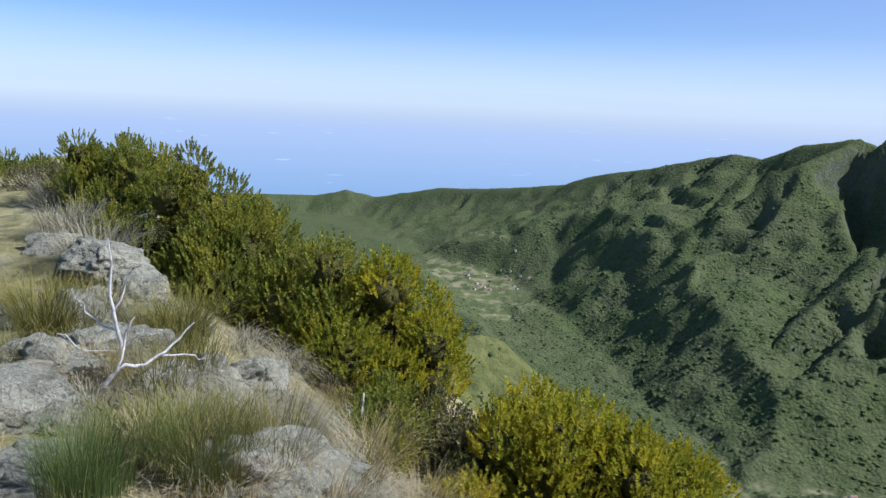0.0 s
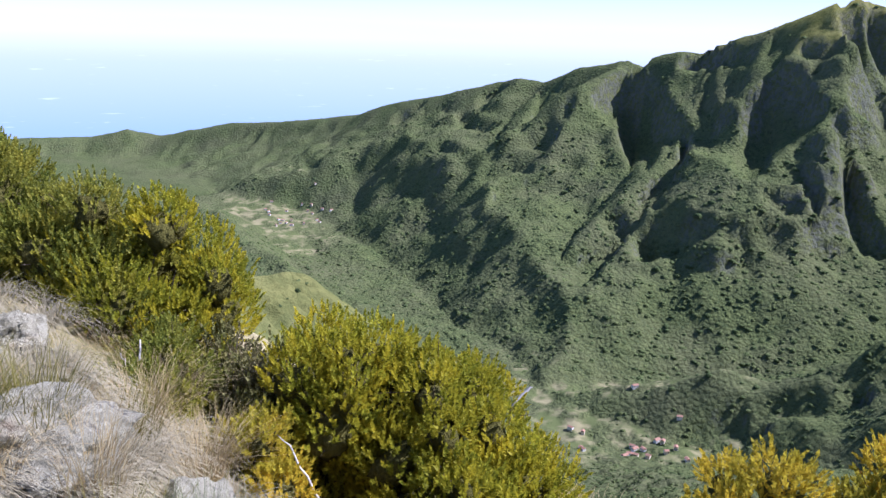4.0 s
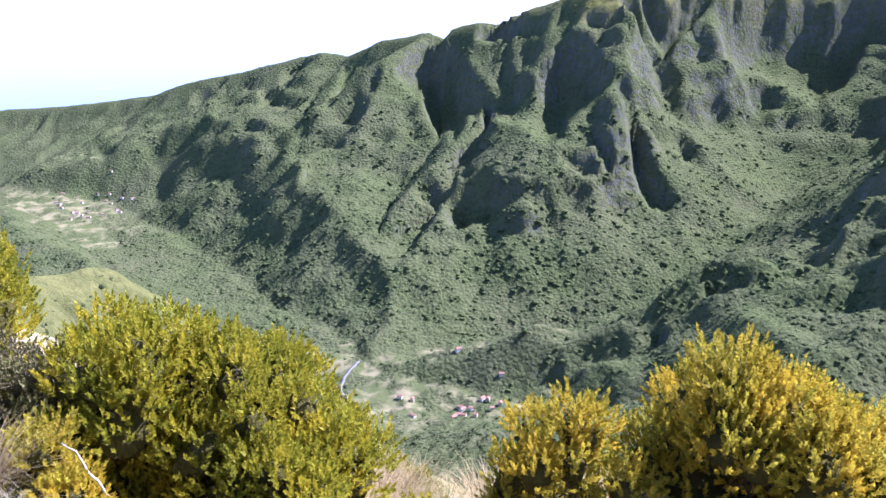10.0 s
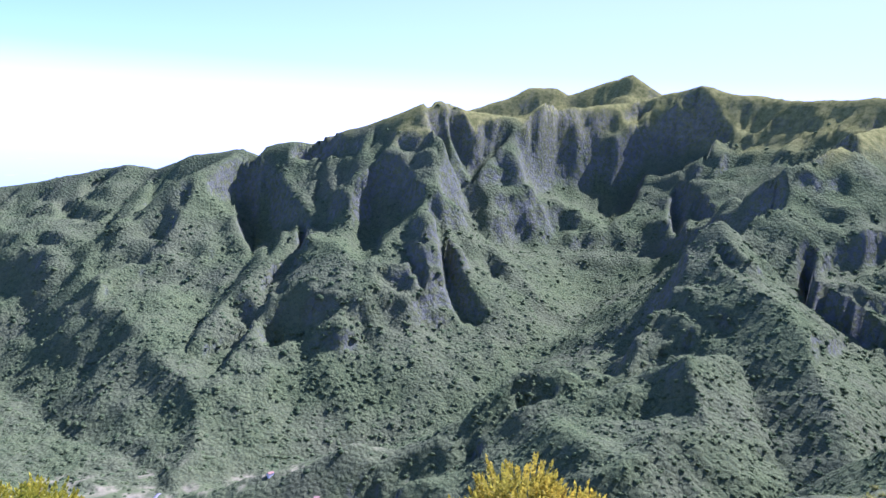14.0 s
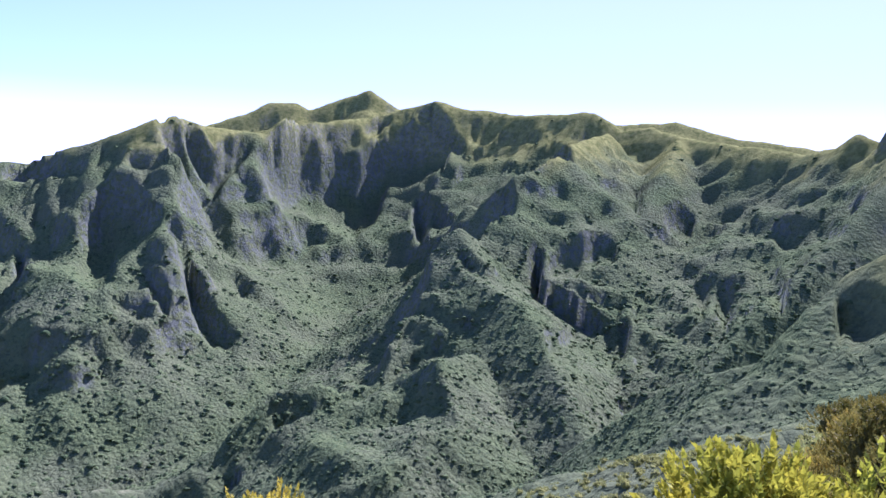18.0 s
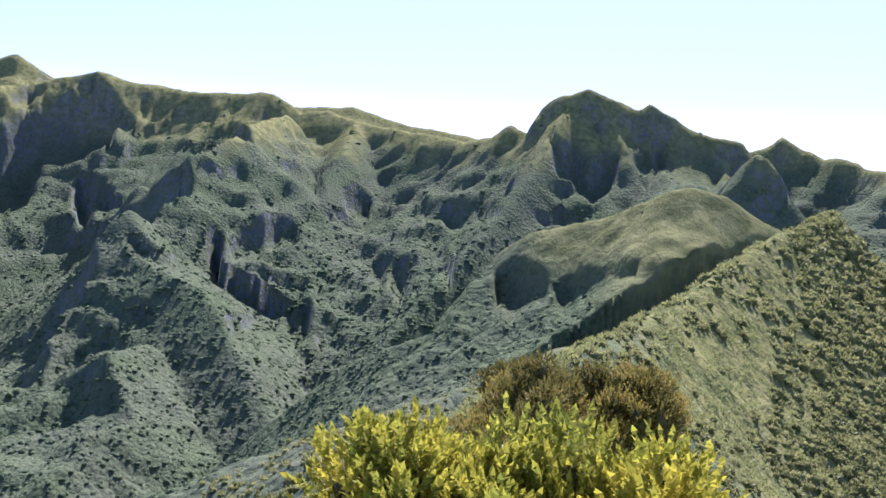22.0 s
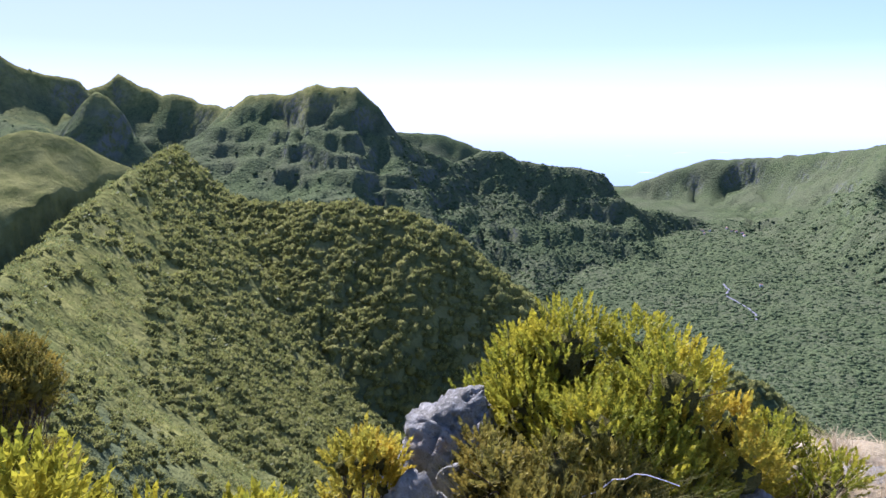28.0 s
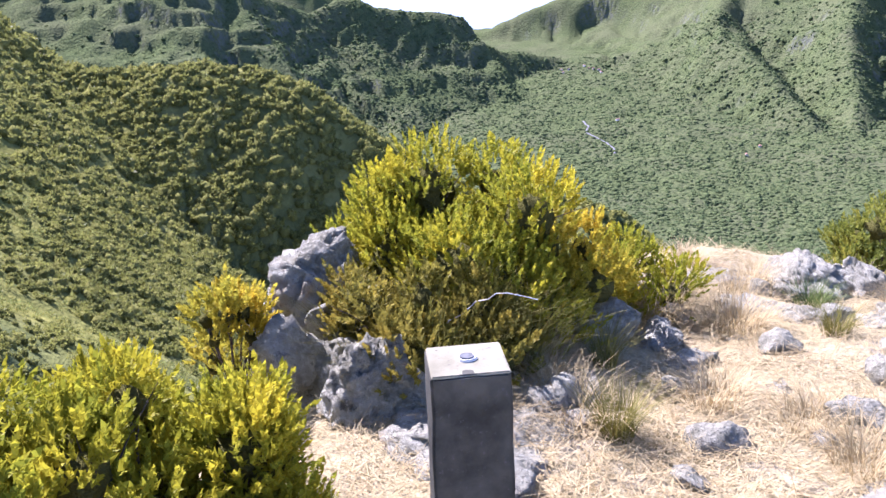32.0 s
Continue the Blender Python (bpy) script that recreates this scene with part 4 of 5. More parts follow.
def boulder(x, y, z_mid, size, seed, label, level=3, spin=0.0, base_down=0.5):
    """An angular weathered rock: a ball cut by rough planes, then broken up."""
    rng = random.Random(seed)
    bm = bmesh.new()
    bmesh.ops.create_icosphere(bm, subdivisions=level + (1 if max(size) > 0.27 else 0), radius=1.0)
    planes = []
    for _ in range(24):
        d = Vector((rng.gauss(0, 1), rng.gauss(0, 1), rng.gauss(0, 0.9))).normalized()
        planes.append((d, rng.uniform(0.50, 0.80)))
    off = Vector((seed * 3.1, seed * 1.7, seed * 0.9))
    for v in bm.verts:
        p = v.co.copy()
        for d, r in planes:
            over = p.dot(d) - r
            if over > 0:
                p -= d * over * 0.97
        n1 = noise.noise(p * 1.7 + off)
        n2 = noise.turbulence(p * 4.2 + off, 3, False)
        n3 = noise.turbulence(p * 9.0 + off, 3, True)
        crack = min(abs(noise.noise(p * 2.3 + off)), abs(noise.noise(p * 3.6 - off)) * 1.4)
        p *= 1.28 + 0.17 * n1 - 0.17 * abs(n2 - 0.4) - 0.11 * n3 - 0.20 * math.exp(-(crack / 0.04) ** 2)
        ledge = p.z * 4.0 + n1
        p.z += 0.07 * (math.floor(ledge) + min(1.0, max(0.0, (ledge % 1.0 - 0.55) / 0.3)) - ledge + 0.5)
        v.co = Vector((p.x * size[0], p.y * size[1], p.z * size[2]))
    for f in bm.faces:
        f.smooth = True
    me = bpy.data.meshes.new("rock")
    bm.to_mesh(me)
    bm.free()
    me.materials.append(ROCK)
    ob = new("rock", me)
    ob.matrix_world = pose(x, y, z_mid, 0, 0, spin)
    return tagged(ob, label, "rock", "summit rocks")


def clumps(name, x, y, z, size, mat, seed, level, label, category, squash=0.8):
    """Many crowns as one mesh of kind stuff: lumpy balls that differ from one another."""
    rng = np.random.RandomState(seed)
    bm = bmesh.new()
    bmesh.ops.create_icosphere(bm, subdivisions=level, radius=1.0)
    bv = np.array([v.co for v in bm.verts])
    bf = np.array([[v.index for v in f.verts] for f in bm.faces if f.calc_center_median().z > -0.5])
    bm.free()
    n, k = len(x), len(bv)
    lump = 1 + rng.normal(0, 0.20 if level > 1 else 0.24, (n, k))
    a = rng.rand(n) * 2 * math.pi
    scale = np.stack([size * (0.8 + 0.4 * rng.rand(n)), size * (0.8 + 0.4 * rng.rand(n)), size * squash * (0.75 + 0.5 * rng.rand(n))], 1)
    v = bv[None] * lump[:, :, None] * scale[:, None, :]
    c, s = np.cos(a)[:, None], np.sin(a)[:, None]
    v = np.stack([v[..., 0] * c - v[..., 1] * s, v[..., 0] * s + v[..., 1] * c, v[..., 2]], -1) + np.stack([x, y, z], 1)[:, None, :]
    f = (bf[None] + (np.arange(n) * k)[:, None, None]).reshape(-1, 3)
    return tagged(new(name, mesh_from(name, v.reshape(-1, 3), f, mat, True)), label, category, kind="stuff")


def leafy(name, x, y, z, size, mat, seed, leaves, label, category, squash=0.8, leaf=0.40):
    """Shrubs as one mesh of kind stuff: each a ragged dome of leaf tufts with gaps between them."""
    rng = np.random.RandomState(seed)
    n = len(x)
    d = rng.normal(size=(n, leaves, 3))
    d /= np.linalg.norm(d, axis=2, keepdims=True)
    d[..., 2] = np.where(d[..., 2] < -0.25, -d[..., 2], d[..., 2])
    spot = d * (0.62 + 0.42 * rng.rand(n, leaves, 1)) * np.array([1, 1, squash]) * size[:, None, None]
    tip = d * np.array([0.8, 0.8, 0.5]) + np.array([0, 0, 0.55]) + rng.normal(0, 0.35, (n, leaves, 3))
    tip /= np.linalg.norm(tip, axis=2, keepdims=True)
    side = np.cross(tip, rng.normal(size=(n, leaves, 3)))
    side /= np.linalg.norm(side, axis=2, keepdims=True) + 1e-9
    reach = (size[:, None] * leaf * (0.6 + 0.8 * rng.rand(n, leaves)))[..., None]
    spot = spot + np.stack([x, y, z], 1)[:, None, :]
    v = np.stack([spot - side * reach * 0.42, spot + side * reach * 0.42, spot + tip * reach], 2).reshape(-1, 3)
    return tagged(new(name, mesh_from(name, v, np.arange(len(v)).reshape(-1, 3), mat)), label, category, kind="stuff")


# ---- woods and shrubs on the slopes ----
def scatter(seed, n, az0, az1, r0, r1):
    rng = np.random.RandomState(seed)
    a, r = np.radians(az0 + (az1 - az0) * rng.rand(n)), np.exp(math.log(r0) + math.log(r1 / r0) * rng.rand(n))
    x, y = r * np.sin(a), r * np.cos(a)
    return x, y, land_at(x, y), r, np.degrees(a), rng


def steepness(x, y, step):
    return np.hypot(land_at(x + step, y) - land_at(x - step, y), land_at(x, y + step) - land_at(x, y - step)) / (2 * step)


wx, wy, wz, wr, wa, rng = scatter(5, 70000, -14, 172, 380, 3300)
keep = (rng.rand(len(wx)) < 0.10 + 0.95 * smooth(-wz, 40, 260)) & (steepness(wx, wy, 12.0) < 1.6)
keep &= ~((wa < 11) & (wr < 690) & (rng.rand(len(wx)) < 0.85)) & ~((np.hypot(wx - 470, wy - 1230) < 170) & (rng.rand(len(wx)) < 0.7))
keep &= ~((wr < 960) & (wz > -95) & (rng.rand(len(wx)) < 0.95))
keep &= ~((np.hypot(wx - 560, wy - 1010) < 330) & (rng.rand(len(wx)) < 0.75)) & ~((np.hypot(wx - 110, (wy - 2750) * 0.6) < 230) & (rng.rand(len(wx)) < 0.85))
wx, wy, wz, wr = wx[keep], wy[keep], wz[keep], wr[keep]
tree_size = np.clip(wr * 0.0037, 2.2, 6.5) * (0.55 + 0.9 * rng.rand(len(wx)))
clumps("woods", wx, wy, wz - tree_size * 0.28, tree_size, CROWNS, 6, 1, "dense dark green laurel woods on the slopes", "woods", 0.52)

bx_, by_, bz_, br_, ba_, rng = scatter(7, 22000, 124, 172, 1250, 3200)
crown = (3.2 + 0.0009 * br_) * (0.6 + 0.8 * rng.rand(len(bx_)))
clumps("basin_woods", bx_, by_, bz_ - crown * 0.15, crown, CROWNS, 8, 1, "close dark green woods filling the southern basin", "woods", 0.6)

# heather thicket: close crowns on the round hill, looser ones along the spur, a dark stand below the summit
hx, hy, hz, hr, ha, rng = scatter(15, 15500, 106, 166, 110, 340)
keep = (ha + 0.02 * hr > 112) | (rng.rand(len(hx)) < 0.25)
hx, hy, hz, hr = hx[keep], hy[keep], hz[keep], hr[keep]
size = np.clip(hr * 0.0056, 0.8, 1.75) * (0.6 + 0.75 * rng.rand(len(hx)))
clumps("thicket_undergrowth", hx, hy, hz, size * 1.15, SHRUBS, 19, 1, "dark olive undergrowth of the heather thicket", "shrubs", 0.9)
nx, ny, nz, nr, na_, rng = scatter(55, 5200, 108, 160, 62, 190)
keep = na_ > 112 + np.clip(150 - nr, 0, 90) * 0.10
nx, ny, nz, nr = nx[keep], ny[keep], nz[keep], nr[keep]
low = np.clip(nr * 0.0062, 0.45, 1.1) * (0.6 + 0.75 * rng.rand(len(nx)))
clumps("hillside_undergrowth", nx, ny, nz, low * 1.1, SHRUBS, 56, 1, "olive undergrowth on the near hillside", "shrubs", 0.9)
leafy("hillside_shrubs", nx, ny, nz + low * 0.1, low * 1.05, THICKET, 57, 24, "olive heather shrubs on the near hillside", "shrubs", 0.95, 0.42)
leafy("heather_thicket", hx, hy, hz + size * 0.1, size * 1.05, THICKET, 16, 20, "dark olive heather thicket covering the round hill", "shrubs", 0.95, 0.48)
sx, sy, sz, sr, sa, rng = scatter(25, 9200, 66, 121, 36, 360)
patchy = layered(sx, sy, 30.0, 3, 81)
keep = (patchy < -0.32) | (rng.rand(len(sx)) < 0.09) | ((sa + 8 * patchy < 101) & (rng.rand(len(sx)) < 0.8))
size = np.clip(0.25 + sr * 0.0052, 0.4, 1.8) * (0.55 + 0.8 * rng.rand(len(sx)))
clumps("spur_undergrowth", sx[keep], sy[keep], sz[keep], size[keep] * 0.85, SHRUBS, 20, 1, "dark olive undergrowth along the spur", "shrubs", 0.85)
leafy("spur_shrubs", sx[keep], sy[keep], sz[keep] + size[keep] * 0.15, size[keep], THICKET, 18, 26, "dark olive heather shrubs along the spur", "shrubs", 0.9, 0.34)
leafy("bracken_patch", sx[~keep], sy[~keep], sz[~keep], size[~keep] * 0.95, BRACKEN, 17, 34, "pale green bracken covering the spur", "ferns", 0.45, 0.36)
kx, ky, kz, kr, ka, rng = scatter(45, 70, 107.2, 110.2, 296, 332)
size = 1.5 + 1.3 * rng.rand(len(kx))
clumps("knoll_undergrowth", kx, ky, kz + 0.4, size, SHRUBS, 46, 2, "dark undergrowth on the spur's rocky knoll", "shrubs", 0.9)
leafy("knoll_shrubs", kx, ky, kz + 0.7, size * 1.1, THICKET, 47, 60, "dark heather shrubs crowning the spur's knoll", "shrubs", 0.95, 0.3)
rng = np.random.RandomState(35)
for k in range(18):
    b, d = 86.5 + 12 * rng.rand(), 23 + 13 * rng.rand()
    x, y, _ = place(b, d, 0)
    heather(x, y, 0.7 - 0.235 * d - 1.5 * rng.rand(), 0.8 + 0.5 * rng.rand(), 500 + k, (HEATHER_DARK, HEATHER_OLIVE)[k % 2], "dark dense heather bush below the summit", 1.0, 190, 0.6, 3.2, "dark heather stand")

for k in range(13):
    b, d = 78.0 + 17 * rng.rand(), 9 + 17 * rng.rand()
    x, y, _ = place(b, d, 0)
    heather(x, y, ground_z(x, y) + 0.25 + 0.3 * rng.rand(), 0.6 + 0.4 * rng.rand(), 540 + k, (HEATHER_OLIVE, HEATHER_DARK)[k % 2], ("dull olive heather bush on the spur", "dark dense heather bush below the summit")[k % 2], 1.0, 180, 0.6, 2.4, "dark heather stand")

for k in range(11):
    b, d = 76.0 + 20 * rng.rand(), 4.6 + 4.6 * rng.rand()
    x, y, _ = place(b, d, 0)
    heather(x, y, ground_z(x, y) + 0.2, 0.34 + 0.22 * rng.rand(), 580 + k, (HEATHER_OLIVE, HEATHER)[k % 2], ("dull olive heather bush on the spur", "yellow-green heather bush on the spur")[k % 2], 1.0, 200, 0.6, 1.5, "dark heather stand")

# ---- concrete boundary stone on the top ----
def boundary_stone():
    z0 = ground_z(1.49, -1.32) - 0.08
    root = thing("boundary_stone", 1.489, -1.318, z0, "square weathered concrete survey marker standing on the summit", "survey marker")
    root.rotation_euler = (0, 0, radians(49))
    top = 0.615 - z0
    bm = bmesh.new()
    bmesh.ops.create_cube(bm, size=1.0)
    for v in bm.verts:
        wide = 0.092 if v.co.z > 0 else 0.099
        v.co = Vector((math.copysign(wide, v.co.x), math.copysign(wide * 0.84, v.co.y), top if v.co.z > 0 else 0))
    bmesh.ops.bevel(bm, geom=bm.edges[:], offset=0.007, segments=2, affect="EDGES")
    bmesh.ops.subdivide_edges(bm, edges=[e for e in bm.edges if e.calc_length() > 0.1], cuts=8, use_grid_fill=True)
    for v in bm.verts:
        v.co += v.normal * 0.004 * noise.noise(v.co * 22)
    part("post", bm, SHADED_CONCRETE, root, "rough concrete post, dark with stain and painted shade")
    # thin plate added to carry the top's painted sunlit tone
    bm = bmesh.new()
    bmesh.ops.create_cube(bm, size=1.0)
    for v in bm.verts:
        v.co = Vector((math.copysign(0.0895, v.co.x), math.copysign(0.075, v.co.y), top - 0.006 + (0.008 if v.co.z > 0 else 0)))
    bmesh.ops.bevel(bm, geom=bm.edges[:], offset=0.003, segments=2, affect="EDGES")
    part("top", bm, SUNLIT_CONCRETE, root, "worn top face, painted pale as if sunlit")
    bm = bmesh.new()
    bmesh.ops.create_cone(bm, segments=14, radius1=0.021, radius2=0.019, depth=0.006, cap_ends=True)
    for v in bm.verts:
        v.co.x *= 1.15 + 0.25 * noise.noise(v.co * 60)
        v.co.y *= 0.95
        v.co.z += top + 0.005
    part("ring", bm, bark_material("pale_mortar", (0.6, 0.57, 0.5), (0.75, 0.72, 0.65)), root, "pale mortar ring on the top")
    bm = bmesh.new()
    bmesh.ops.create_cone(bm, segments=14, radius1=0.015, radius2=0.014, depth=0.005, cap_ends=True)
    for v in bm.verts:
        v.co.x *= 1.2
        v.co.z += top + 0.0085
    part("cap", bm, bark_material("dull_metal", (0.10, 0.10, 0.095), (0.2, 0.2, 0.19)), root, "dull grey metal stud")


boundary_stone()

# ---- rocks on the top ----
for k, (x, y, z, sx_, sy_, sz_, level, spin, words) in enumerate([
        (0.03, 2.56, -0.34, 0.34, 0.25, 0.29, 4, 20, "pale grey basalt boulder with dark lichen"),
        (-0.42, 2.92, -0.28, 0.27, 0.20, 0.16, 4, 60, "smooth pale grey rock beside the boulder"),
        (0.30, 2.30, -0.46, 0.15, 0.11, 0.12, 3, 10, "small pale rock at the boulder's foot"),
        (-0.62, 2.62, -0.40, 0.24, 0.14, 0.10, 3, 40, "flat pale rock in dry grass"),
        (-2.00, 3.20, 0.14, 0.36, 0.28, 0.22, 4, 30, "broad grey rock slab of the summit outcrop"),
        (-1.70, 3.64, 0.06, 0.28, 0.24, 0.24, 4, 75, "dark hollowed rock of the summit outcrop"),
        (-1.44, 4.32, -0.06, 0.30, 0.23, 0.22, 4, 15, "grey rock with rusty lichen at the outcrop's edge"),
        (-1.18, 3.82, -0.22, 0.38, 0.28, 0.24, 4, 50, "rock half covered by ash-grey dead grass"),
        (-0.90, 3.52, -0.34, 0.16, 0.13, 0.14, 3, 0, "small grey rock below the outcrop"),
        (-2.68, 5.38, 0.40, 0.40, 0.32, 0.22, 4, 5, "low grey rock behind the dead branch"),
        (-2.36, 5.06, 0.22, 0.28, 0.23, 0.22, 4, 100, "dark fissured rock behind the dead branch"),
        (-1.92, 2.76, 0.12, 0.31, 0.26, 0.18, 4, 66, "pale flat summit rock"),
        (-2.35, 3.75, 0.22, 0.28, 0.21, 0.17, 4, 12, "dark rock of the summit outcrop"),
        (-3.5, 6.3, 0.30, 0.34, 0.28, 0.14, 3, 0, "flat rock in the dry summit path"),
        (-3.2, 7.3, 0.34, 0.34, 0.25, 0.20, 3, 33, "grey rock under the tall heather"),
        (3.36, -2.34, -0.06, 0.33, 0.26, 0.42, 4, 35, "tall pointed pale grey crag"),
        (3.12, -2.20, -0.30, 0.34, 0.24, 0.40, 4, 80, "pale grey crag under the golden heather"),
        (2.60, -1.95, -0.22, 0.30, 0.24, 0.28, 4, 10, "dark lichen-covered rock mass"),
        (3.05, -1.88, -0.12, 0.18, 0.15, 0.22, 3, 50, "smooth dark grey rock"),
        (2.22, -1.92, -0.26, 0.27, 0.18, 0.16, 4, 120, "pitted dark rock at the bush's foot"),
        (2.29, -3.25, -0.26, 0.22, 0.17, 0.18, 4, 25, "pale jagged rock in straw"),
        (2.05, -3.44, -0.36, 0.20, 0.14, 0.15, 4, 140, "pale broken rock in straw"),
        (1.85, -3.25, -0.38, 0.19, 0.14, 0.11, 3, 65, "low pale rock in straw"),
        (1.96, -5.05, -0.56, 0.38, 0.24, 0.26, 4, 145, "large grey pitted rock at the edge"),
        (1.68, -5.25, -0.62, 0.32, 0.26, 0.28, 4, 30, "large grey rock at the edge"),
        (1.30, -5.35, -0.64, 0.30, 0.24, 0.24, 4, 85, "grey rock at the edge"),
        (1.66, -4.36, -0.50, 0.27, 0.20, 0.18, 4, 160, "low grey rock among straw"),
        (1.37, -4.44, -0.50, 0.24, 0.18, 0.18, 3, 20, "low grey rock among straw"),
        (1.38, -3.22, -0.38, 0.17, 0.10, 0.14, 4, 120, "pointed pale grey stone in straw"),
        (1.67, -2.72, -0.36, 0.23, 0.17, 0.10, 4, 60, "flat pale rock in straw"),
        (1.42, -2.45, -0.34, 0.17, 0.15, 0.09, 3, 0, "flat pale rock near the marker"),
        (2.02, -2.36, -0.22, 0.15, 0.11, 0.11, 3, 44, "pale rock behind the marker"),
        (1.80, -1.85, -0.20, 0.14, 0.11, 0.10, 3, 90, "pale rock at the marker's foot"),
        (3.22, -2.26, -0.34, 0.42, 0.30, 0.46, 4, 60, "broad pale grey crag under the pointed one"),
        (2.88, -2.02, -0.40, 0.40, 0.28, 0.34, 4, 15, "dark lichen-covered crag below the broom"),
        (2.40, -2.05, -0.42, 0.34, 0.26, 0.24, 4, 100, "low pale rock below the broom"),
        (1.52, -2.10, -0.42, 0.36, 0.22, 0.13, 4, 30, "flat pale slab in straw near the marker"),
        (1.72, -3.75, -0.52, 0.40, 0.24, 0.14, 4, 70, "flat pale slab in straw"),
        (1.28, -2.85, -0.48, 0.34, 0.20, 0.12, 4, 10, "flat pale slab in straw"),
        (-2.10, 3.45, 0.02, 0.55, 0.42, 0.20, 4, 20, "wide grey slab of the summit outcrop"),
        (-1.62, 3.30, -0.10, 0.48, 0.36, 0.22, 4, 80, "dark fissured slab of the summit outcrop"),
        (-1.55, 4.00, -0.08, 0.46, 0.32, 0.24, 4, 130, "grey slab with rusty lichen"),
        (-2.60, 4.85, 0.20, 0.50, 0.36, 0.20, 4, 45, "dark grey slab behind the grass tuft")]):
    boulder(x, y, z, (sx_, sy_, sz_), 11 + k, words, level, spin)

rng = random.Random(9)
for k in range(46):
    side = k % 2
    x, y = (rng.uniform(-3.0, -1.1), rng.uniform(2.3, 5.6)) if side else (rng.uniform(1.0, 2.4), rng.uniform(-5.0, -1.7))
    s = rng.uniform(0.05, 0.15)
    boulder(x, y, ground_z(x, y) + s * 0.15, (s * 1.2, s, s * 0.7), 200 + k, "small grey stone lying on the summit", 3, rng.uniform(0, 180))

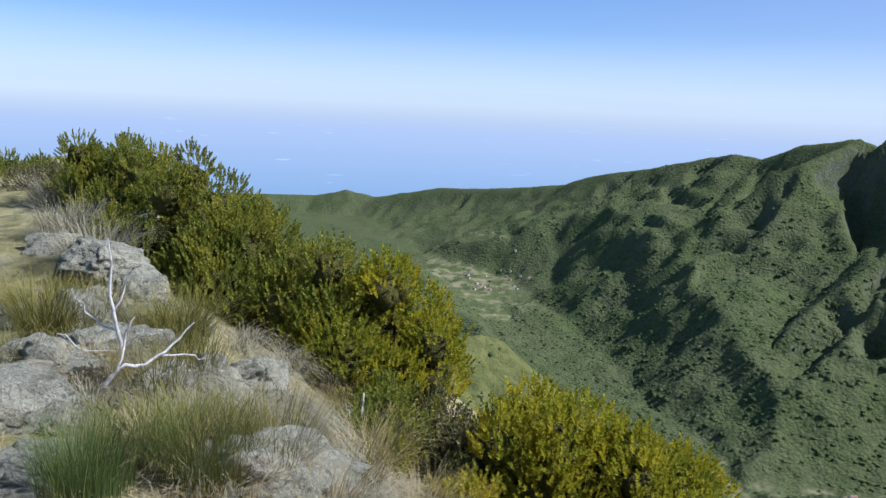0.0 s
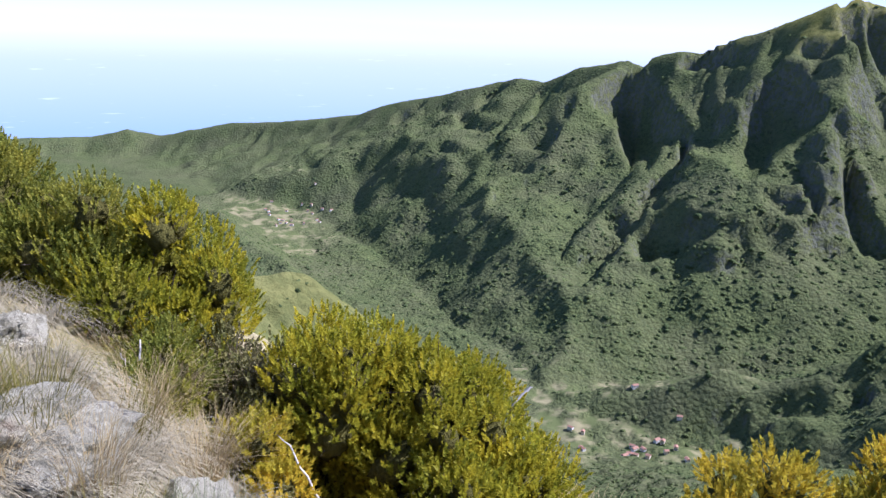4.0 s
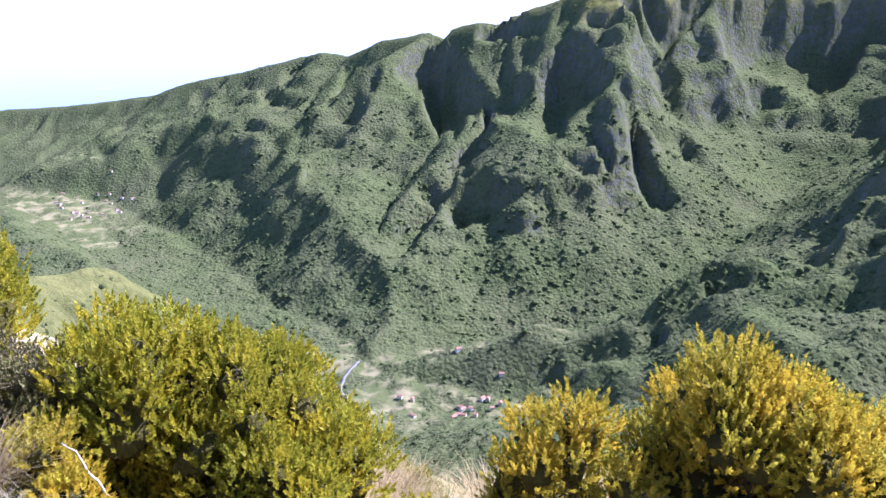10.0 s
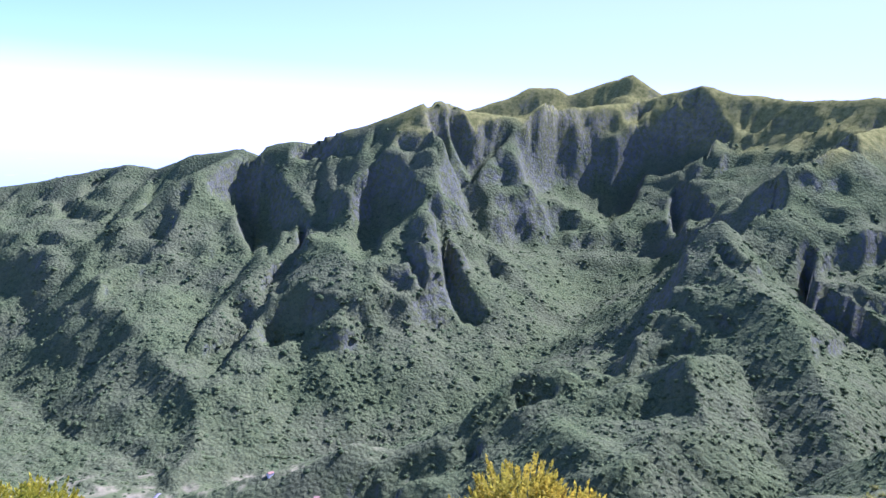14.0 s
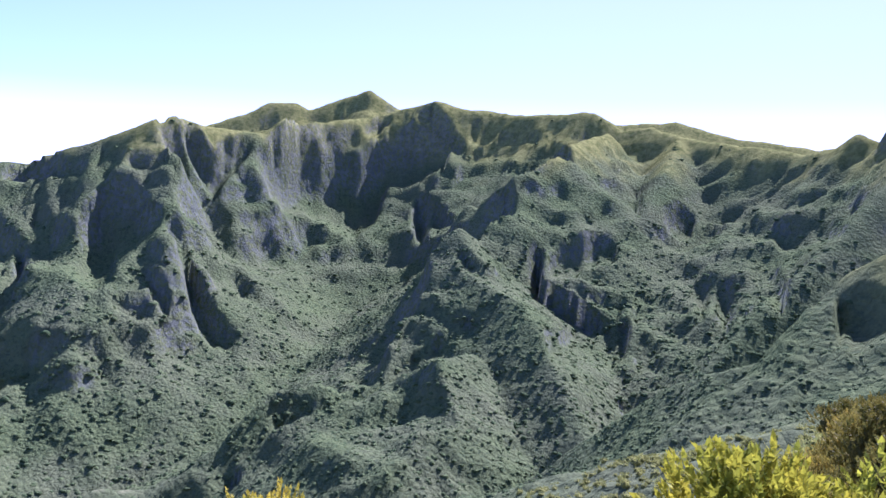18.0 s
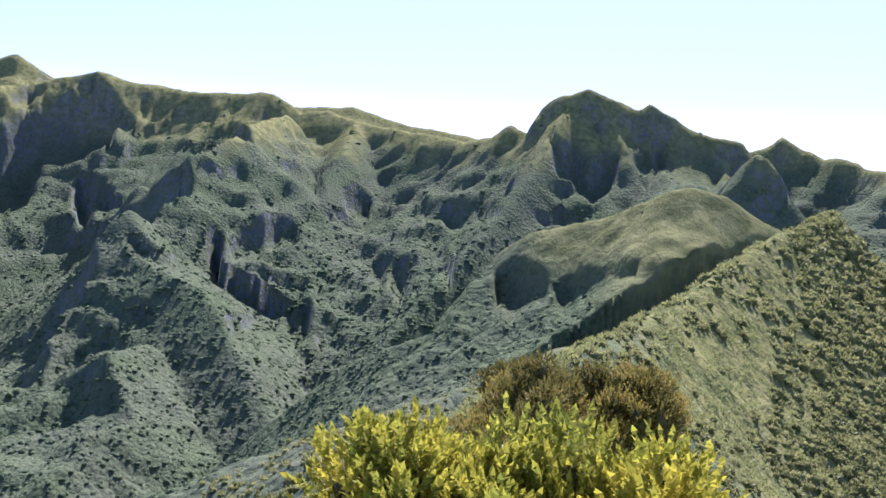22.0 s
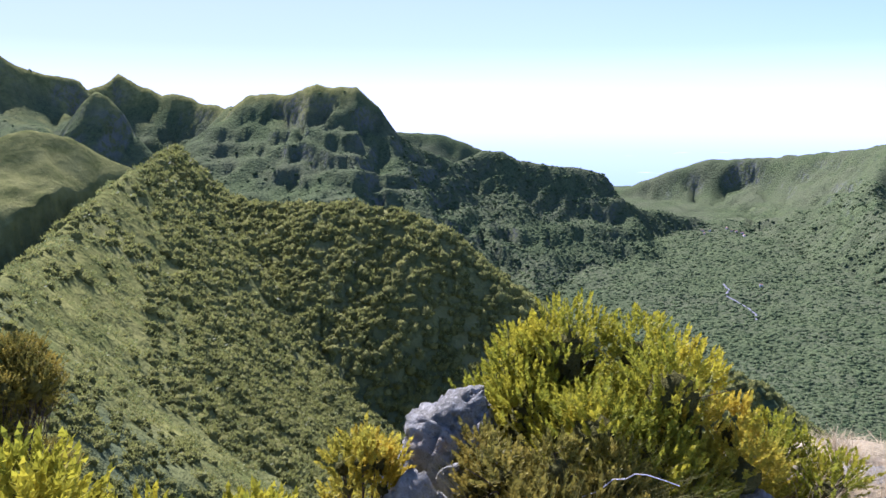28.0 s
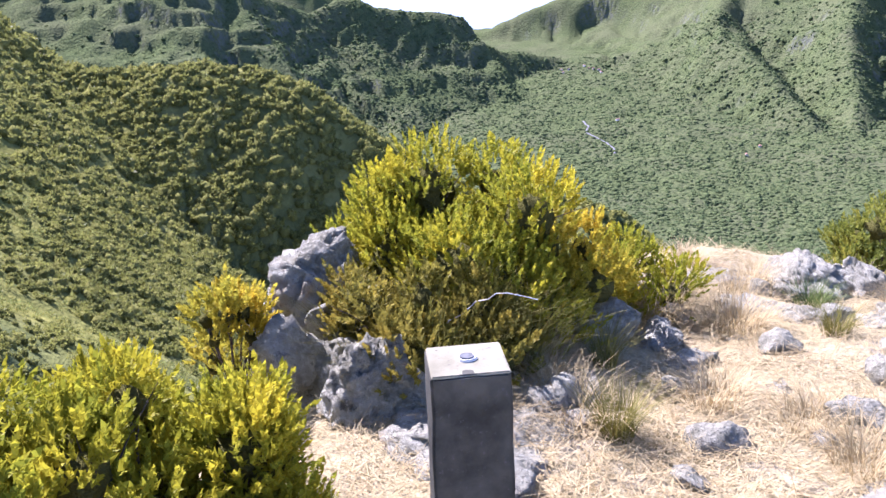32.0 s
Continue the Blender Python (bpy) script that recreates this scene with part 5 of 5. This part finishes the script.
# ---- heather bushes ----
for k, (x, y, z, r, mat, words, tall, dens) in enumerate([
        (-4.10, 8.75, 0.72, 0.62, HEATHER_GREEN, "tall green heather bush against the sky", 1.1, 210),
        (-6.0, 10.6, 0.42, 0.45, HEATHER_GREEN, "low green heather bush on the crest", 0.8, 210),
        (-5.1, 9.6, 0.45, 0.45, HEATHER_DRY, "dry heather bush on the crest", 0.8, 150),
        (-3.40, 8.05, 0.50, 0.60, HEATHER_GREEN, "green heather bush on the summit's edge", 1.0, 220),
        (-2.75, 7.35, 0.32, 0.78, HEATHER_GREEN, "dense green heather bush on the summit's edge", 1.0, 230),
        (-2.25, 6.5, 0.10, 0.55, HEATHER_GREEN, "dark green heather bush behind the rocks", 1.0, 240),
        (-1.75, 6.55, -0.05, 0.82, HEATHER_GREEN, "dense green heather bush on the summit's edge", 1.05, 240),
        (-0.95, 5.90, -0.32, 0.72, HEATHER, "large bright green heather bush", 1.15, 260),
        (-1.32, 6.15, -0.02, 0.62, HEATHER_GREEN, "tall green heather bush among the others", 1.05, 240),
        (-1.25, 5.25, -0.52, 0.55, HEATHER_GREEN, "shaded green heather bush below the rocks", 1.0, 260),
        (0.32, 4.66, -0.74, 0.68, HEATHER, "broad yellow-green heather bush on the slope", 1.1, 290),
        (0.88, 4.30, -0.82, 0.64, HEATHER, "yellow-green heather bush on the slope", 1.1, 290),
        (-0.22, 4.80, -0.72, 0.48, HEATHER_DRY, "grey-brown dry heather bush", 1.0, 190),
        (-0.22, 3.88, -0.62, 0.33, HEATHER_GOLD, "small golden heather bush beside the boulder", 0.9, 380),
        (0.70, 3.40, -0.92, 0.40, HEATHER, "small green heather bush below the boulder", 1.0, 320),
        (3.10, 2.62, -0.72, 0.62, HEATHER_GOLD, "golden heather bush on the steep slope", 1.1, 320),
        (2.22, 3.0, -0.76, 0.42, HEATHER_GOLD, "slim yellow-green heather bush on the slope", 1.3, 320),
        (3.56, 2.35, -0.84, 0.50, HEATHER_GOLD, "golden heather bush on the slope", 1.1, 300),
        (1.34, 3.05, -1.00, 0.25, HEATHER_GOLD, "small golden heather bush down the slope", 1.0, 380),
        (2.40, 0.36, 0.51, 0.27, HEATHER, "bright lime heather bush at the edge", 1.0, 560),
        (2.34, 0.06, 0.53, 0.30, HEATHER, "bright lime heather bush beside others", 1.0, 560),
        (2.32, -0.24, 0.46, 0.29, HEATHER, "bright lime heather bush at the edge", 1.0, 560),
        (2.45, -0.52, 0.28, 0.28, HEATHER, "bright lime heather bush beside the golden one", 1.0, 560),
        (2.62, 0.18, 0.28, 0.32, HEATHER, "bright lime heather bush behind others", 1.0, 420),
        (2.62, -0.12, 0.28, 0.34, HEATHER, "bright lime heather bush behind others", 1.0, 420),
        (2.38, -0.92, 0.15, 0.36, HEATHER, "yellow-green heather bush beside the marker", 1.05, 480),
        (2.66, -0.72, 0.08, 0.34, HEATHER, "yellow-green heather bush below the lime ones", 1.0, 440),
        (2.50, -1.16, 0.04, 0.30, HEATHER, "yellow-green heather bush near the marker", 1.0, 440),
        (-0.80, 4.66, -0.52, 0.40, HEATHER_GREEN, "green heather bush spreading over the slope's edge", 1.0, 280),
        (-0.78, 4.98, -0.62, 0.44, HEATHER_GREEN, "shaded green heather bush behind the dead stick", 1.0, 260),
        (3.02, -3.02, 0.12, 0.60, HEATHER, "large yellow-green heather bush behind the crag", 1.15, 360),
        (2.65, -3.25, -0.08, 0.38, HEATHER_GOLD, "golden heather bush behind the crag", 1.1, 360),
        (3.36, -2.86, 0.08, 0.40, HEATHER, "green heather bush behind the crag", 1.0, 360),
        (2.58, -2.40, -0.02, 0.34, HEATHER_OLIVE, "dull olive heather bush before the golden one", 0.9, 420),
        (2.86, -2.18, -0.02, 0.26, HEATHER_OLIVE, "dull olive heather bush over the rocks", 0.9, 420),
        (2.43, -3.90, -0.24, 0.28, HEATHER, "olive heather bush at the edge", 1.0, 360),
        (3.27, -1.74, 0.06, 0.17, HEATHER_GOLD, "small orange-gold heather bush", 1.0, 480),
        (1.82, -6.45, -0.70, 0.38, HEATHER_GREEN, "green heather bush beyond the rocks", 1.0, 300)]):
    heather(x, y, z, r, 100 + k, mat, words, tall, 0.55 * dens)

# ---- tufts and fallen straw ----
for k, (x, y, z, n, r, h, droop, w, lean, mat, words) in enumerate([
        (2.56, -2.38, None, 420, 0.24, 0.50, 0.25, 0.006, 0.6, RUSH, "olive broom-like shrub of thin stems"),
        (2.36, -2.62, None, 420, 0.18, 0.42, 0.3, 0.006, 0.6, RUSH, "olive broom-like shrub beside the crag"),
        (2.85, -2.16, None, 260, 0.18, 0.42, 0.3, 0.006, 0.6, RUSH, "olive broom-like shrub by the dark rock"),
        (1.72, -2.42, None, 420, 0.10, 0.24, 0.2, 0.005, 0.5, RUSH, "yellow-green grass tuft in straw"),
        (2.10, -2.95, None, 260, 0.09, 0.24, 0.2, 0.005, 0.5, RUSH, "yellow-green grass tuft beside pale rock"),
        (1.46, -4.10, None, 240, 0.10, 0.18, 0.2, 0.006, 0.6, RUSH, "low green tuft between rocks"),
        (1.75, -4.65, None, 300, 0.16, 0.18, 0.2, 0.006, 0.7, GREEN_GRASS, "low fresh green tuft between rocks"),
        (-2.57, 4.30, None, 600, 0.22, 0.42, 0.3, 0.007, 0.6, RUSH, "olive grass tuft on the outcrop"),
        (-1.85, 4.50, None, 600, 0.20, 0.40, 0.3, 0.007, 0.7, RUSH, "olive broom tuft beside the heather"),
        (-1.30, 2.95, None, 1300, 0.30, 0.30, 0.15, 0.004, 0.35, GREEN_GRASS, "fresh green grass tuft by the outcrop"),
        (-1.62, 2.70, None, 1100, 0.28, 0.28, 0.15, 0.004, 0.35, GREEN_GRASS, "fresh green grass tuft before the rocks"),
        (-1.02, 3.12, None, 500, 0.22, 0.40, 0.2, 0.007, 0.45, RUSH, "olive grass tuft by the outcrop"),
        (-0.36, 2.38, None, 800, 0.16, 0.36, 0.15, 0.004, 0.5, GREEN_GRASS, "green grass tuft before the boulder"),
        (-0.62, 2.20, None, 420, 0.16, 0.34, 0.2, 0.006, 0.5, RUSH, "olive grass tuft before the boulder"),
        (-0.78, 2.85, None, 420, 0.18, 0.36, 0.3, 0.006, 0.5, STRAW, "dry straw tuft on the slope"),
        (-0.72, 3.95, None, 360, 0.18, 0.42, 0.4, 0.006, 0.6, STRAW, "dry straw tuft below the outcrop"),
        (-0.45, 3.45, None, 360, 0.18, 0.40, 0.4, 0.006, 0.6, STRAW, "dry straw tuft above the boulder"),
        (0.85, 2.70, None, 520, 0.26, 0.36, 0.4, 0.006, 0.7, STRAW, "dry straw tuft on the steep slope"),
        (1.40, 2.45, None, 520, 0.26, 0.36, 0.4, 0.006, 0.7, STRAW, "dry straw tuft on the steep slope"),
        (1.15, 3.45, None, 460, 0.26, 0.44, 0.4, 0.006, 0.7, STRAW, "dry straw tuft down the slope"),
        (1.70, 3.15, None, 460, 0.24, 0.44, 0.4, 0.006, 0.7, STRAW, "dry straw tuft down the slope"),
        (2.0, 2.2, None, 460, 0.24, 0.36, 0.4, 0.006, 0.7, STRAW, "dry straw tuft on the steep slope"),
        (0.55, 2.05, None, 420, 0.22, 0.28, 0.4, 0.006, 0.7, STRAW, "dry straw tuft beside the boulder"),
        (2.26, -3.72, None, 460, 0.24, 0.34, 0.5, 0.006, 0.7, STRAW, "dry straw tuft at the edge"),
        (1.92, -3.95, None, 460, 0.26, 0.28, 0.5, 0.006, 0.8, STRAW, "dry straw tuft at the edge"),
        (2.12, -2.55, None, 200, 0.08, 0.22, 0.6, 0.005, 0.8, STRAW, "dry straw tuft behind the marker"),
        (3.38, -2.0, None, 300, 0.14, 0.28, 0.5, 0.005, 0.8, ASH_GRASS, "ash-grey dead grass on the crag"),
        (-3.0, 5.9, None, 700, 0.34, 0.46, 0.5, 0.007, 0.7, ASH_GRASS, "ash-grey dead grass on the crest"),
        (-3.75, 7.1, None, 700, 0.40, 0.50, 0.5, 0.007, 0.7, ASH_GRASS, "ash-grey dead grass on the crest"),
        (-4.6, 8.6, None, 600, 0.40, 0.50, 0.5, 0.008, 0.7, ASH_GRASS, "ash-grey dead grass under the tall bush"),
        (-1.20, 3.82, -0.02, 1100, 0.34, 0.36, 1.35, 0.007, 1.5, ASH_GRASS, "matted ash-grey dead grass over a rock"),
        (-1.00, 3.62, -0.14, 700, 0.28, 0.32, 1.35, 0.007, 1.5, ASH_GRASS, "matted ash-grey dead grass below the rock"),
        (2.62, 2.20, -0.86, 1000, 0.22, 0.36, 1.40, 0.008, 1.4, ASH_GRASS, "drooping mound of ash-grey dead grass"),
        (2.85, 1.95, -0.92, 1000, 0.24, 0.36, 1.45, 0.008, 1.5, ASH_GRASS, "drooping mound of ash-grey dead grass"),
        (2.48, 2.52, -0.92, 600, 0.20, 0.36, 1.35, 0.008, 1.3, ASH_GRASS, "drooping mound of ash-grey dead grass")]):
    tuft("grass_tuft", x, y, 300 + k, mat, words, int(n * 0.9), r, h, droop, 0.7 * w, lean * 1.15, z)


rng = np.random.RandomState(63)
for k in range(34):
    b, d = 2 + 62 * rng.rand(), 2.7 + 3.6 * rng.rand()
    x, y, _ = place(b, d, 0)
    mat = (STRAW, RUSH, STRAW, GREEN_GRASS)[k % 4]
    tuft("grass_tuft", x, y, 400 + k, mat, ("dry straw tuft on the steep slope", "olive grass tuft on the slope", "pale straw tuft on the slope", "green grass tuft on the slope")[k % 4], 330, 0.26, 0.34, 0.35, 0.0045, 0.8)
for k in range(12):
    b, d = 6 + 18 * rng.rand(), 4.8 + 3.4 * rng.rand()
    x, y, _ = place(b, d, 0)
    heather(x, y, ground_z(x, y) + 0.22, 0.26 + 0.16 * rng.rand(), 600 + k, (HEATHER, HEATHER_GOLD)[k % 2], ("low yellow-green heather bush on the slope", "low golden heather bush on the slope")[k % 2], 1.0, 240)


for k in range(30):
    b, d = (4 + 15 * rng.rand() if k % 2 else 38 + 20 * rng.rand()), 7.0 + 8 * rng.rand()
    x, y, _ = place(b, d, 0)
    heather(x, y, ground_z(x, y) + 0.26, 0.40 + 0.22 * rng.rand(), 700 + k, (HEATHER, HEATHER_OLIVE, HEATHER_GREEN)[k % 3], ("low yellow-green heather bush down the slope", "dull olive heather bush down the slope", "green heather bush down the slope")[k % 3], 1.0, 190, 0.62, 1.7)
rng = np.random.RandomState(64)
for k in range(17):
    b, d = -38 + 24 * rng.rand(), 3.0 + 3.8 * rng.rand()
    x, y, _ = place(b, d, 0)
    s = 0.16 + 0.20 * rng.rand()
    boulder(x, y, ground_z(x, y) + 0.03, (s * 1.3, s, s * 0.6), 900 + k, "grey lichened rock of the outcrop among dead grass", 3, 360 * rng.rand())
    tuft("grass_tuft", x - 0.3, y + 0.3 * rng.rand(), 560 + k, RUSH, "olive grass tuft among the rocks", 300, 0.24, 0.28, 0.4, 0.005, 0.8)
    if k % 2 or k > 8:
        tuft("grass_tuft", x + 0.35 * rng.rand(), y - 0.3, 450 + k, ASH_GRASS, "ash-grey dead grass between the rocks", 380, 0.26, 0.26, 1.0, 0.005, 1.2)


rng = np.random.RandomState(66)
for k in range(26):
    b, d = 20 + 30 * rng.rand(), 3.2 + 3.2 * rng.rand()
    x, y, _ = place(b, d, 0)
    tuft("grass_tuft", x, y, 520 + k, STRAW, "tall pale straw tuft on the steep slope", 300, 0.3, 0.42, 0.4, 0.006, 0.8)
rng = np.random.RandomState(65)
for k in range(20):
    b, d = 128 + 42 * rng.rand(), 2.6 + 3.6 * rng.rand()
    x, y, _ = place(b, d, 0)
    s = 0.10 + 0.16 * rng.rand()
    if k % 3 == 1:
        boulder(x, y, ground_z(x, y) - 0.02, (s * 1.7, s * 1.2, s * 0.45), 950 + k, "grey lichened rock in dry straw", 3, 360 * rng.rand())
    tuft("grass_tuft", x + 0.25, y - 0.2, 480 + k, STRAW, "dry straw tuft between the rocks", 240, 0.2, 0.16 + 0.12 * rng.rand(), 0.5, 0.004, 0.9)


rng = np.random.RandomState(67)
for k in range(44):
    b, d = -30 + 26 * rng.rand(), 2.9 + 2.6 * rng.rand()
    x, y, _ = place(b, d, 0)
    tuft("grass_tuft", x, y, 620 + k, (ASH_GRASS, STRAW, ASH_GRASS, RUSH)[k % 4], ("matted ash-grey dead grass on the summit", "dry straw tuft on the summit", "ash-grey dead grass by the outcrop", "thin olive grass tuft by the outcrop")[k % 4],
         260, 0.26, 0.24 + 0.14 * rng.rand(), (1.1, 0.5, 1.25, 0.3)[k % 4], 0.0048, (1.3, 0.8, 1.4, 0.6)[k % 4])


def straw_litter():
    rng = np.random.RandomState(77)
    n = 120000
    pick = rng.rand(n)
    a = np.radians(np.where(pick < 0.42, rng.normal(146, 26, n), np.where(pick < 0.78, rng.normal(4, 34, n), 360 * rng.rand(n))))
    r = 0.9 + 6.6 * rng.rand(n) ** 1.2
    x, y = r * np.sin(a), r * np.cos(a)
    z = land_at(x, y) + 0.006 + 0.02 * rng.rand(n)
    b, size = rng.rand(n) * 2 * math.pi, 0.04 + 0.12 * rng.rand(n)
    go = np.stack([np.cos(b), np.sin(b), rng.normal(0.12, 0.22, n)], 1) * size[:, None]
    side = np.stack([-np.sin(b), np.cos(b), 0 * b], 1) * 0.0017
    p = np.stack([x, y, z], 1)
    v = np.stack([p - side, p + side, p + go + side * 0.3, p + go - side * 0.3], 1).reshape(-1, 3)
    return tagged(new("fallen_straw", mesh_from("fallen_straw", v, np.arange(4 * n).reshape(-1, 4), STRAW)), "bleached straw lying on the summit", "straw", kind="stuff")


straw_litter()


# ---- bleached dead branches ----
def dead_branch(points, forks, label):
    """A bleached branch: a bent stem of (x, y, z, radius) and forks of the same."""
    x, y, z = points[0][:3]
    root = thing("dead_branch", x, y, z, label, "dead branch", "bleached branches")

    def bent(path, seed):
        rng = np.random.RandomState(seed)
        p = [(q[0] - x, q[1] - y, q[2] - z, q[3]) for q in path]
        fine = []
        for a, b in zip(p, p[1:]):
            for t in (0.0, 0.34, 0.67):
                fine.append(tuple(np.array(a) * (1 - t) + np.array(b) * t + np.append(rng.normal(0, 0.008, 3), 0)))
        return fine + [p[-1]]
    v, f = tubes([bent(points, 1)], 7)
    part_mesh("stem", mesh_from("stem", v, f, DEADWOOD, True), root)
    for k, path in enumerate(forks):
        v, f = tubes([bent(path, k + 2)], 6)
        part_mesh("twig", mesh_from("twig", v, f, DEADWOOD, True), root)


dead_branch([(-1.92, 3.80, 0.16, 0.0108), (-1.94, 3.76, 0.46, 0.0090), (-1.98, 3.80, 0.68, 0.0060), (-1.99, 3.82, 0.88, 0.0030)],
            [[(-1.95, 3.78, 0.55, 0.0054), (-1.90, 3.82, 0.66, 0.0036), (-1.87, 3.83, 0.70, 0.0018)],
             [(-1.94, 3.77, 0.42, 0.0060), (-2.10, 3.80, 0.50, 0.0042), (-2.18, 3.82, 0.62, 0.0018)],
             [(-1.93, 3.78, 0.36, 0.0054), (-1.80, 3.78, 0.42, 0.0036), (-1.72, 3.80, 0.40, 0.0018)],
             [(-1.94, 3.77, 0.30, 0.0054), (-2.08, 3.72, 0.34, 0.0036), (-2.2, 3.7, 0.42, 0.0018)]],
            "bleached white dead branch standing in the rocks")
dead_branch([(-1.92, 3.40, 0.20, 0.0108), (-1.80, 3.42, 0.36, 0.0096), (-1.70, 3.50, 0.36, 0.0078), (-1.60, 3.60, 0.42, 0.0054), (-1.52, 3.66, 0.52, 0.0024)],
            [[(-1.80, 3.42, 0.36, 0.0066), (-1.77, 3.48, 0.50, 0.0054), (-1.74, 3.50, 0.58, 0.0030)],
             [(-1.66, 3.54, 0.39, 0.0060), (-1.56, 3.64, 0.36, 0.0042), (-1.48, 3.70, 0.33, 0.0018)],
             [(-1.84, 3.41, 0.30, 0.0072), (-1.90, 3.46, 0.14, 0.0048), (-1.92, 3.46, -0.02, 0.0024)]],
            "twisted bleached branch lying over the outcrop")
dead_branch([(-0.88, 4.32, -0.72, 0.0120), (-0.83, 4.40, -0.52, 0.0102), (-0.82, 4.55, -0.34, 0.0078), (-0.80, 4.66, -0.18, 0.0048)],
            [[(-0.83, 4.42, -0.50, 0.0072), (-0.72, 4.46, -0.46, 0.0048), (-0.64, 4.50, -0.38, 0.0024)],
             [(-0.82, 4.5, -0.40, 0.0048), (-0.87, 4.55, -0.28, 0.0030), (-0.90, 4.58, -0.22, 0.0018)]],
            "bleached dead stick before the heather")
dead_branch([(0.16, 3.52, -0.86, 0.0072), (0.09, 3.59, -0.62, 0.0066), (0.0, 3.68, -0.46, 0.0048), (-0.08, 3.74, -0.38, 0.0018)], [], "thin bleached twig behind the boulder")
dead_branch([(2.62, -2.30, -0.1, 0.0036), (2.45, -2.38, 0.10, 0.0030), (2.30, -2.42, 0.21, 0.0024), (2.13, -2.47, 0.20, 0.0018)], [], "arching dry stalk beside the broom")

# ---- the village in the valley, its road, farms on the far saddle ----
WALLS = [bark_material("white_render", (0.62, 0.60, 0.56), (0.80, 0.78, 0.74)), bark_material("cream_render", (0.55, 0.47, 0.36), (0.68, 0.60, 0.48))]
TILES = bark_material("red_tiles", (0.28, 0.15, 0.10), (0.42, 0.25, 0.18))
GLASS = bark_material("dark_panes", (0.03, 0.035, 0.04), (0.06, 0.065, 0.07))
ROAD = bark_material("worn_asphalt", (0.17, 0.165, 0.155), (0.25, 0.24, 0.22))


def house(wide, deep, tall, mat):
    root = thing("house", 0, 0, 0, "small village house with a red tiled roof", "house", "village houses")
    bm = bmesh.new()
    bmesh.ops.create_cube(bm, size=1.0)
    for v in bm.verts:
        v.co = Vector((v.co.x * wide, v.co.y * deep, tall if v.co.z > 0 else -4.0))
    part("wall", bm, mat, root)
    bm = bmesh.new()
    w, d, r = wide / 2 + 0.5, deep / 2 + 0.5, tall + deep * 0.30
    vs = [bm.verts.new(p) for p in ((-w, -d, tall - 0.1), (w, -d, tall - 0.1), (w, d, tall - 0.1), (-w, d, tall - 0.1), (-w, 0, r), (w, 0, r))]
    for f in ((0, 1, 5, 4), (2, 3, 4, 5), (0, 4, 3), (1, 2, 5), (3, 2, 1, 0)):
        bm.faces.new([vs[i] for i in f])
    part("roof", bm, TILES, root, "red tiled gable roof")
    for side in (-1, 1):
        for k in (-0.28, 0.28):
            bm = bmesh.new()
            bmesh.ops.create_cube(bm, size=1.0)
            for v in bm.verts:
                v.co = Vector((v.co.x * 1.1 + k * wide, v.co.y * 0.16 + side * deep / 2, v.co.z * 1.4 + tall * 0.55))
            part("window", bm, GLASS, root)
    return root


HOUSES = [house(9, 6, 4.2, WALLS[0]), house(7, 6, 5.2, WALLS[1]), house(11, 6.5, 3.6, WALLS[0])]
rng = np.random.RandomState(41)
spots = [(b, d) for b, d in zip(31.2 + rng.normal(0, 1.7, 34), 1130 + rng.normal(0, 60, 34))] + [(b, d) for b, d in zip(24 + 11 * rng.rand(14), 1080 + 320 * rng.rand(14))]
spots += [(b, d) for b, d in zip(1.5 + 5 * rng.rand(22), 2600 + 330 * rng.rand(22))] + [(b, d) for b, d in zip(145.3 + 3.2 * rng.rand(9), 2960 + 120 * rng.rand(9))] + [(158.2, 2010), (159.0, 2080), (149.4, 2300)]
for k, (b, d) in enumerate(spots):
    x, y, _ = place(b, d, 0)
    m = pose(x, y, ground_z(x, y) + 1.0, 0, 0, rng.rand() * 180)
    if k < 3:
        HOUSES[k].matrix_basis = m
    else:
        copy_thing(HOUSES[k % 3], m)


def road(name, line, wide, label):
    """A ribbon of asphalt with thickness, laid along the slope."""
    pts = []
    for (b0, d0), (b1, d1) in zip(line, line[1:]):
        for t in np.linspace(0, 1, 8, endpoint=False):
            x, y, _ = place(b0 + (b1 - b0) * t, d0 + (d1 - d0) * t, 0)
            pts.append((x, y))
    p = np.array(pts)
    t = np.gradient(p, axis=0)
    t /= np.linalg.norm(t, axis=1, keepdims=True)
    side = np.stack([-t[:, 1], t[:, 0]], 1) * wide / 2
    za, zb = land_at(*(p + side).T) + 1.2, land_at(*(p - side).T) + 1.2
    rows = [np.column_stack([p + side, za]), np.column_stack([p - side, zb]), np.column_stack([p - side, zb - 2]), np.column_stack([p + side, za - 2])]
    v = np.stack(rows, 1).reshape(-1, 3)
    n = len(p)
    f = np.concatenate([np.stack([np.arange(n - 1) * 4 + k, np.arange(n - 1) * 4 + (k + 1) % 4, np.arange(1, n) * 4 + (k + 1) % 4, np.arange(1, n) * 4 + k], 1) for k in range(4)])
    return tagged(new(name, mesh_from(name, v, f, ROAD)), label, "road", kind="structure")


road("road_valley", [(20.9, 1235), (20.9, 1268), (20.4, 1300), (20.4, 1332), (20.8, 1365), (21.6, 1403), (21.9, 1425)], 7.0, "winding pale valley road")
road("road_village", [(26.5, 1120), (28.5, 1090), (30.2, 1100), (31.4, 1130), (32.6, 1120), (34, 1150)], 5.0, "pale village road between houses")
road("track_south", [(147.0, 2290), (147.4, 2230), (147.2, 2170), (148.4, 2120), (149.2, 2060), (149.3, 2010)], 5.0, "pale dirt track in the wooded basin")
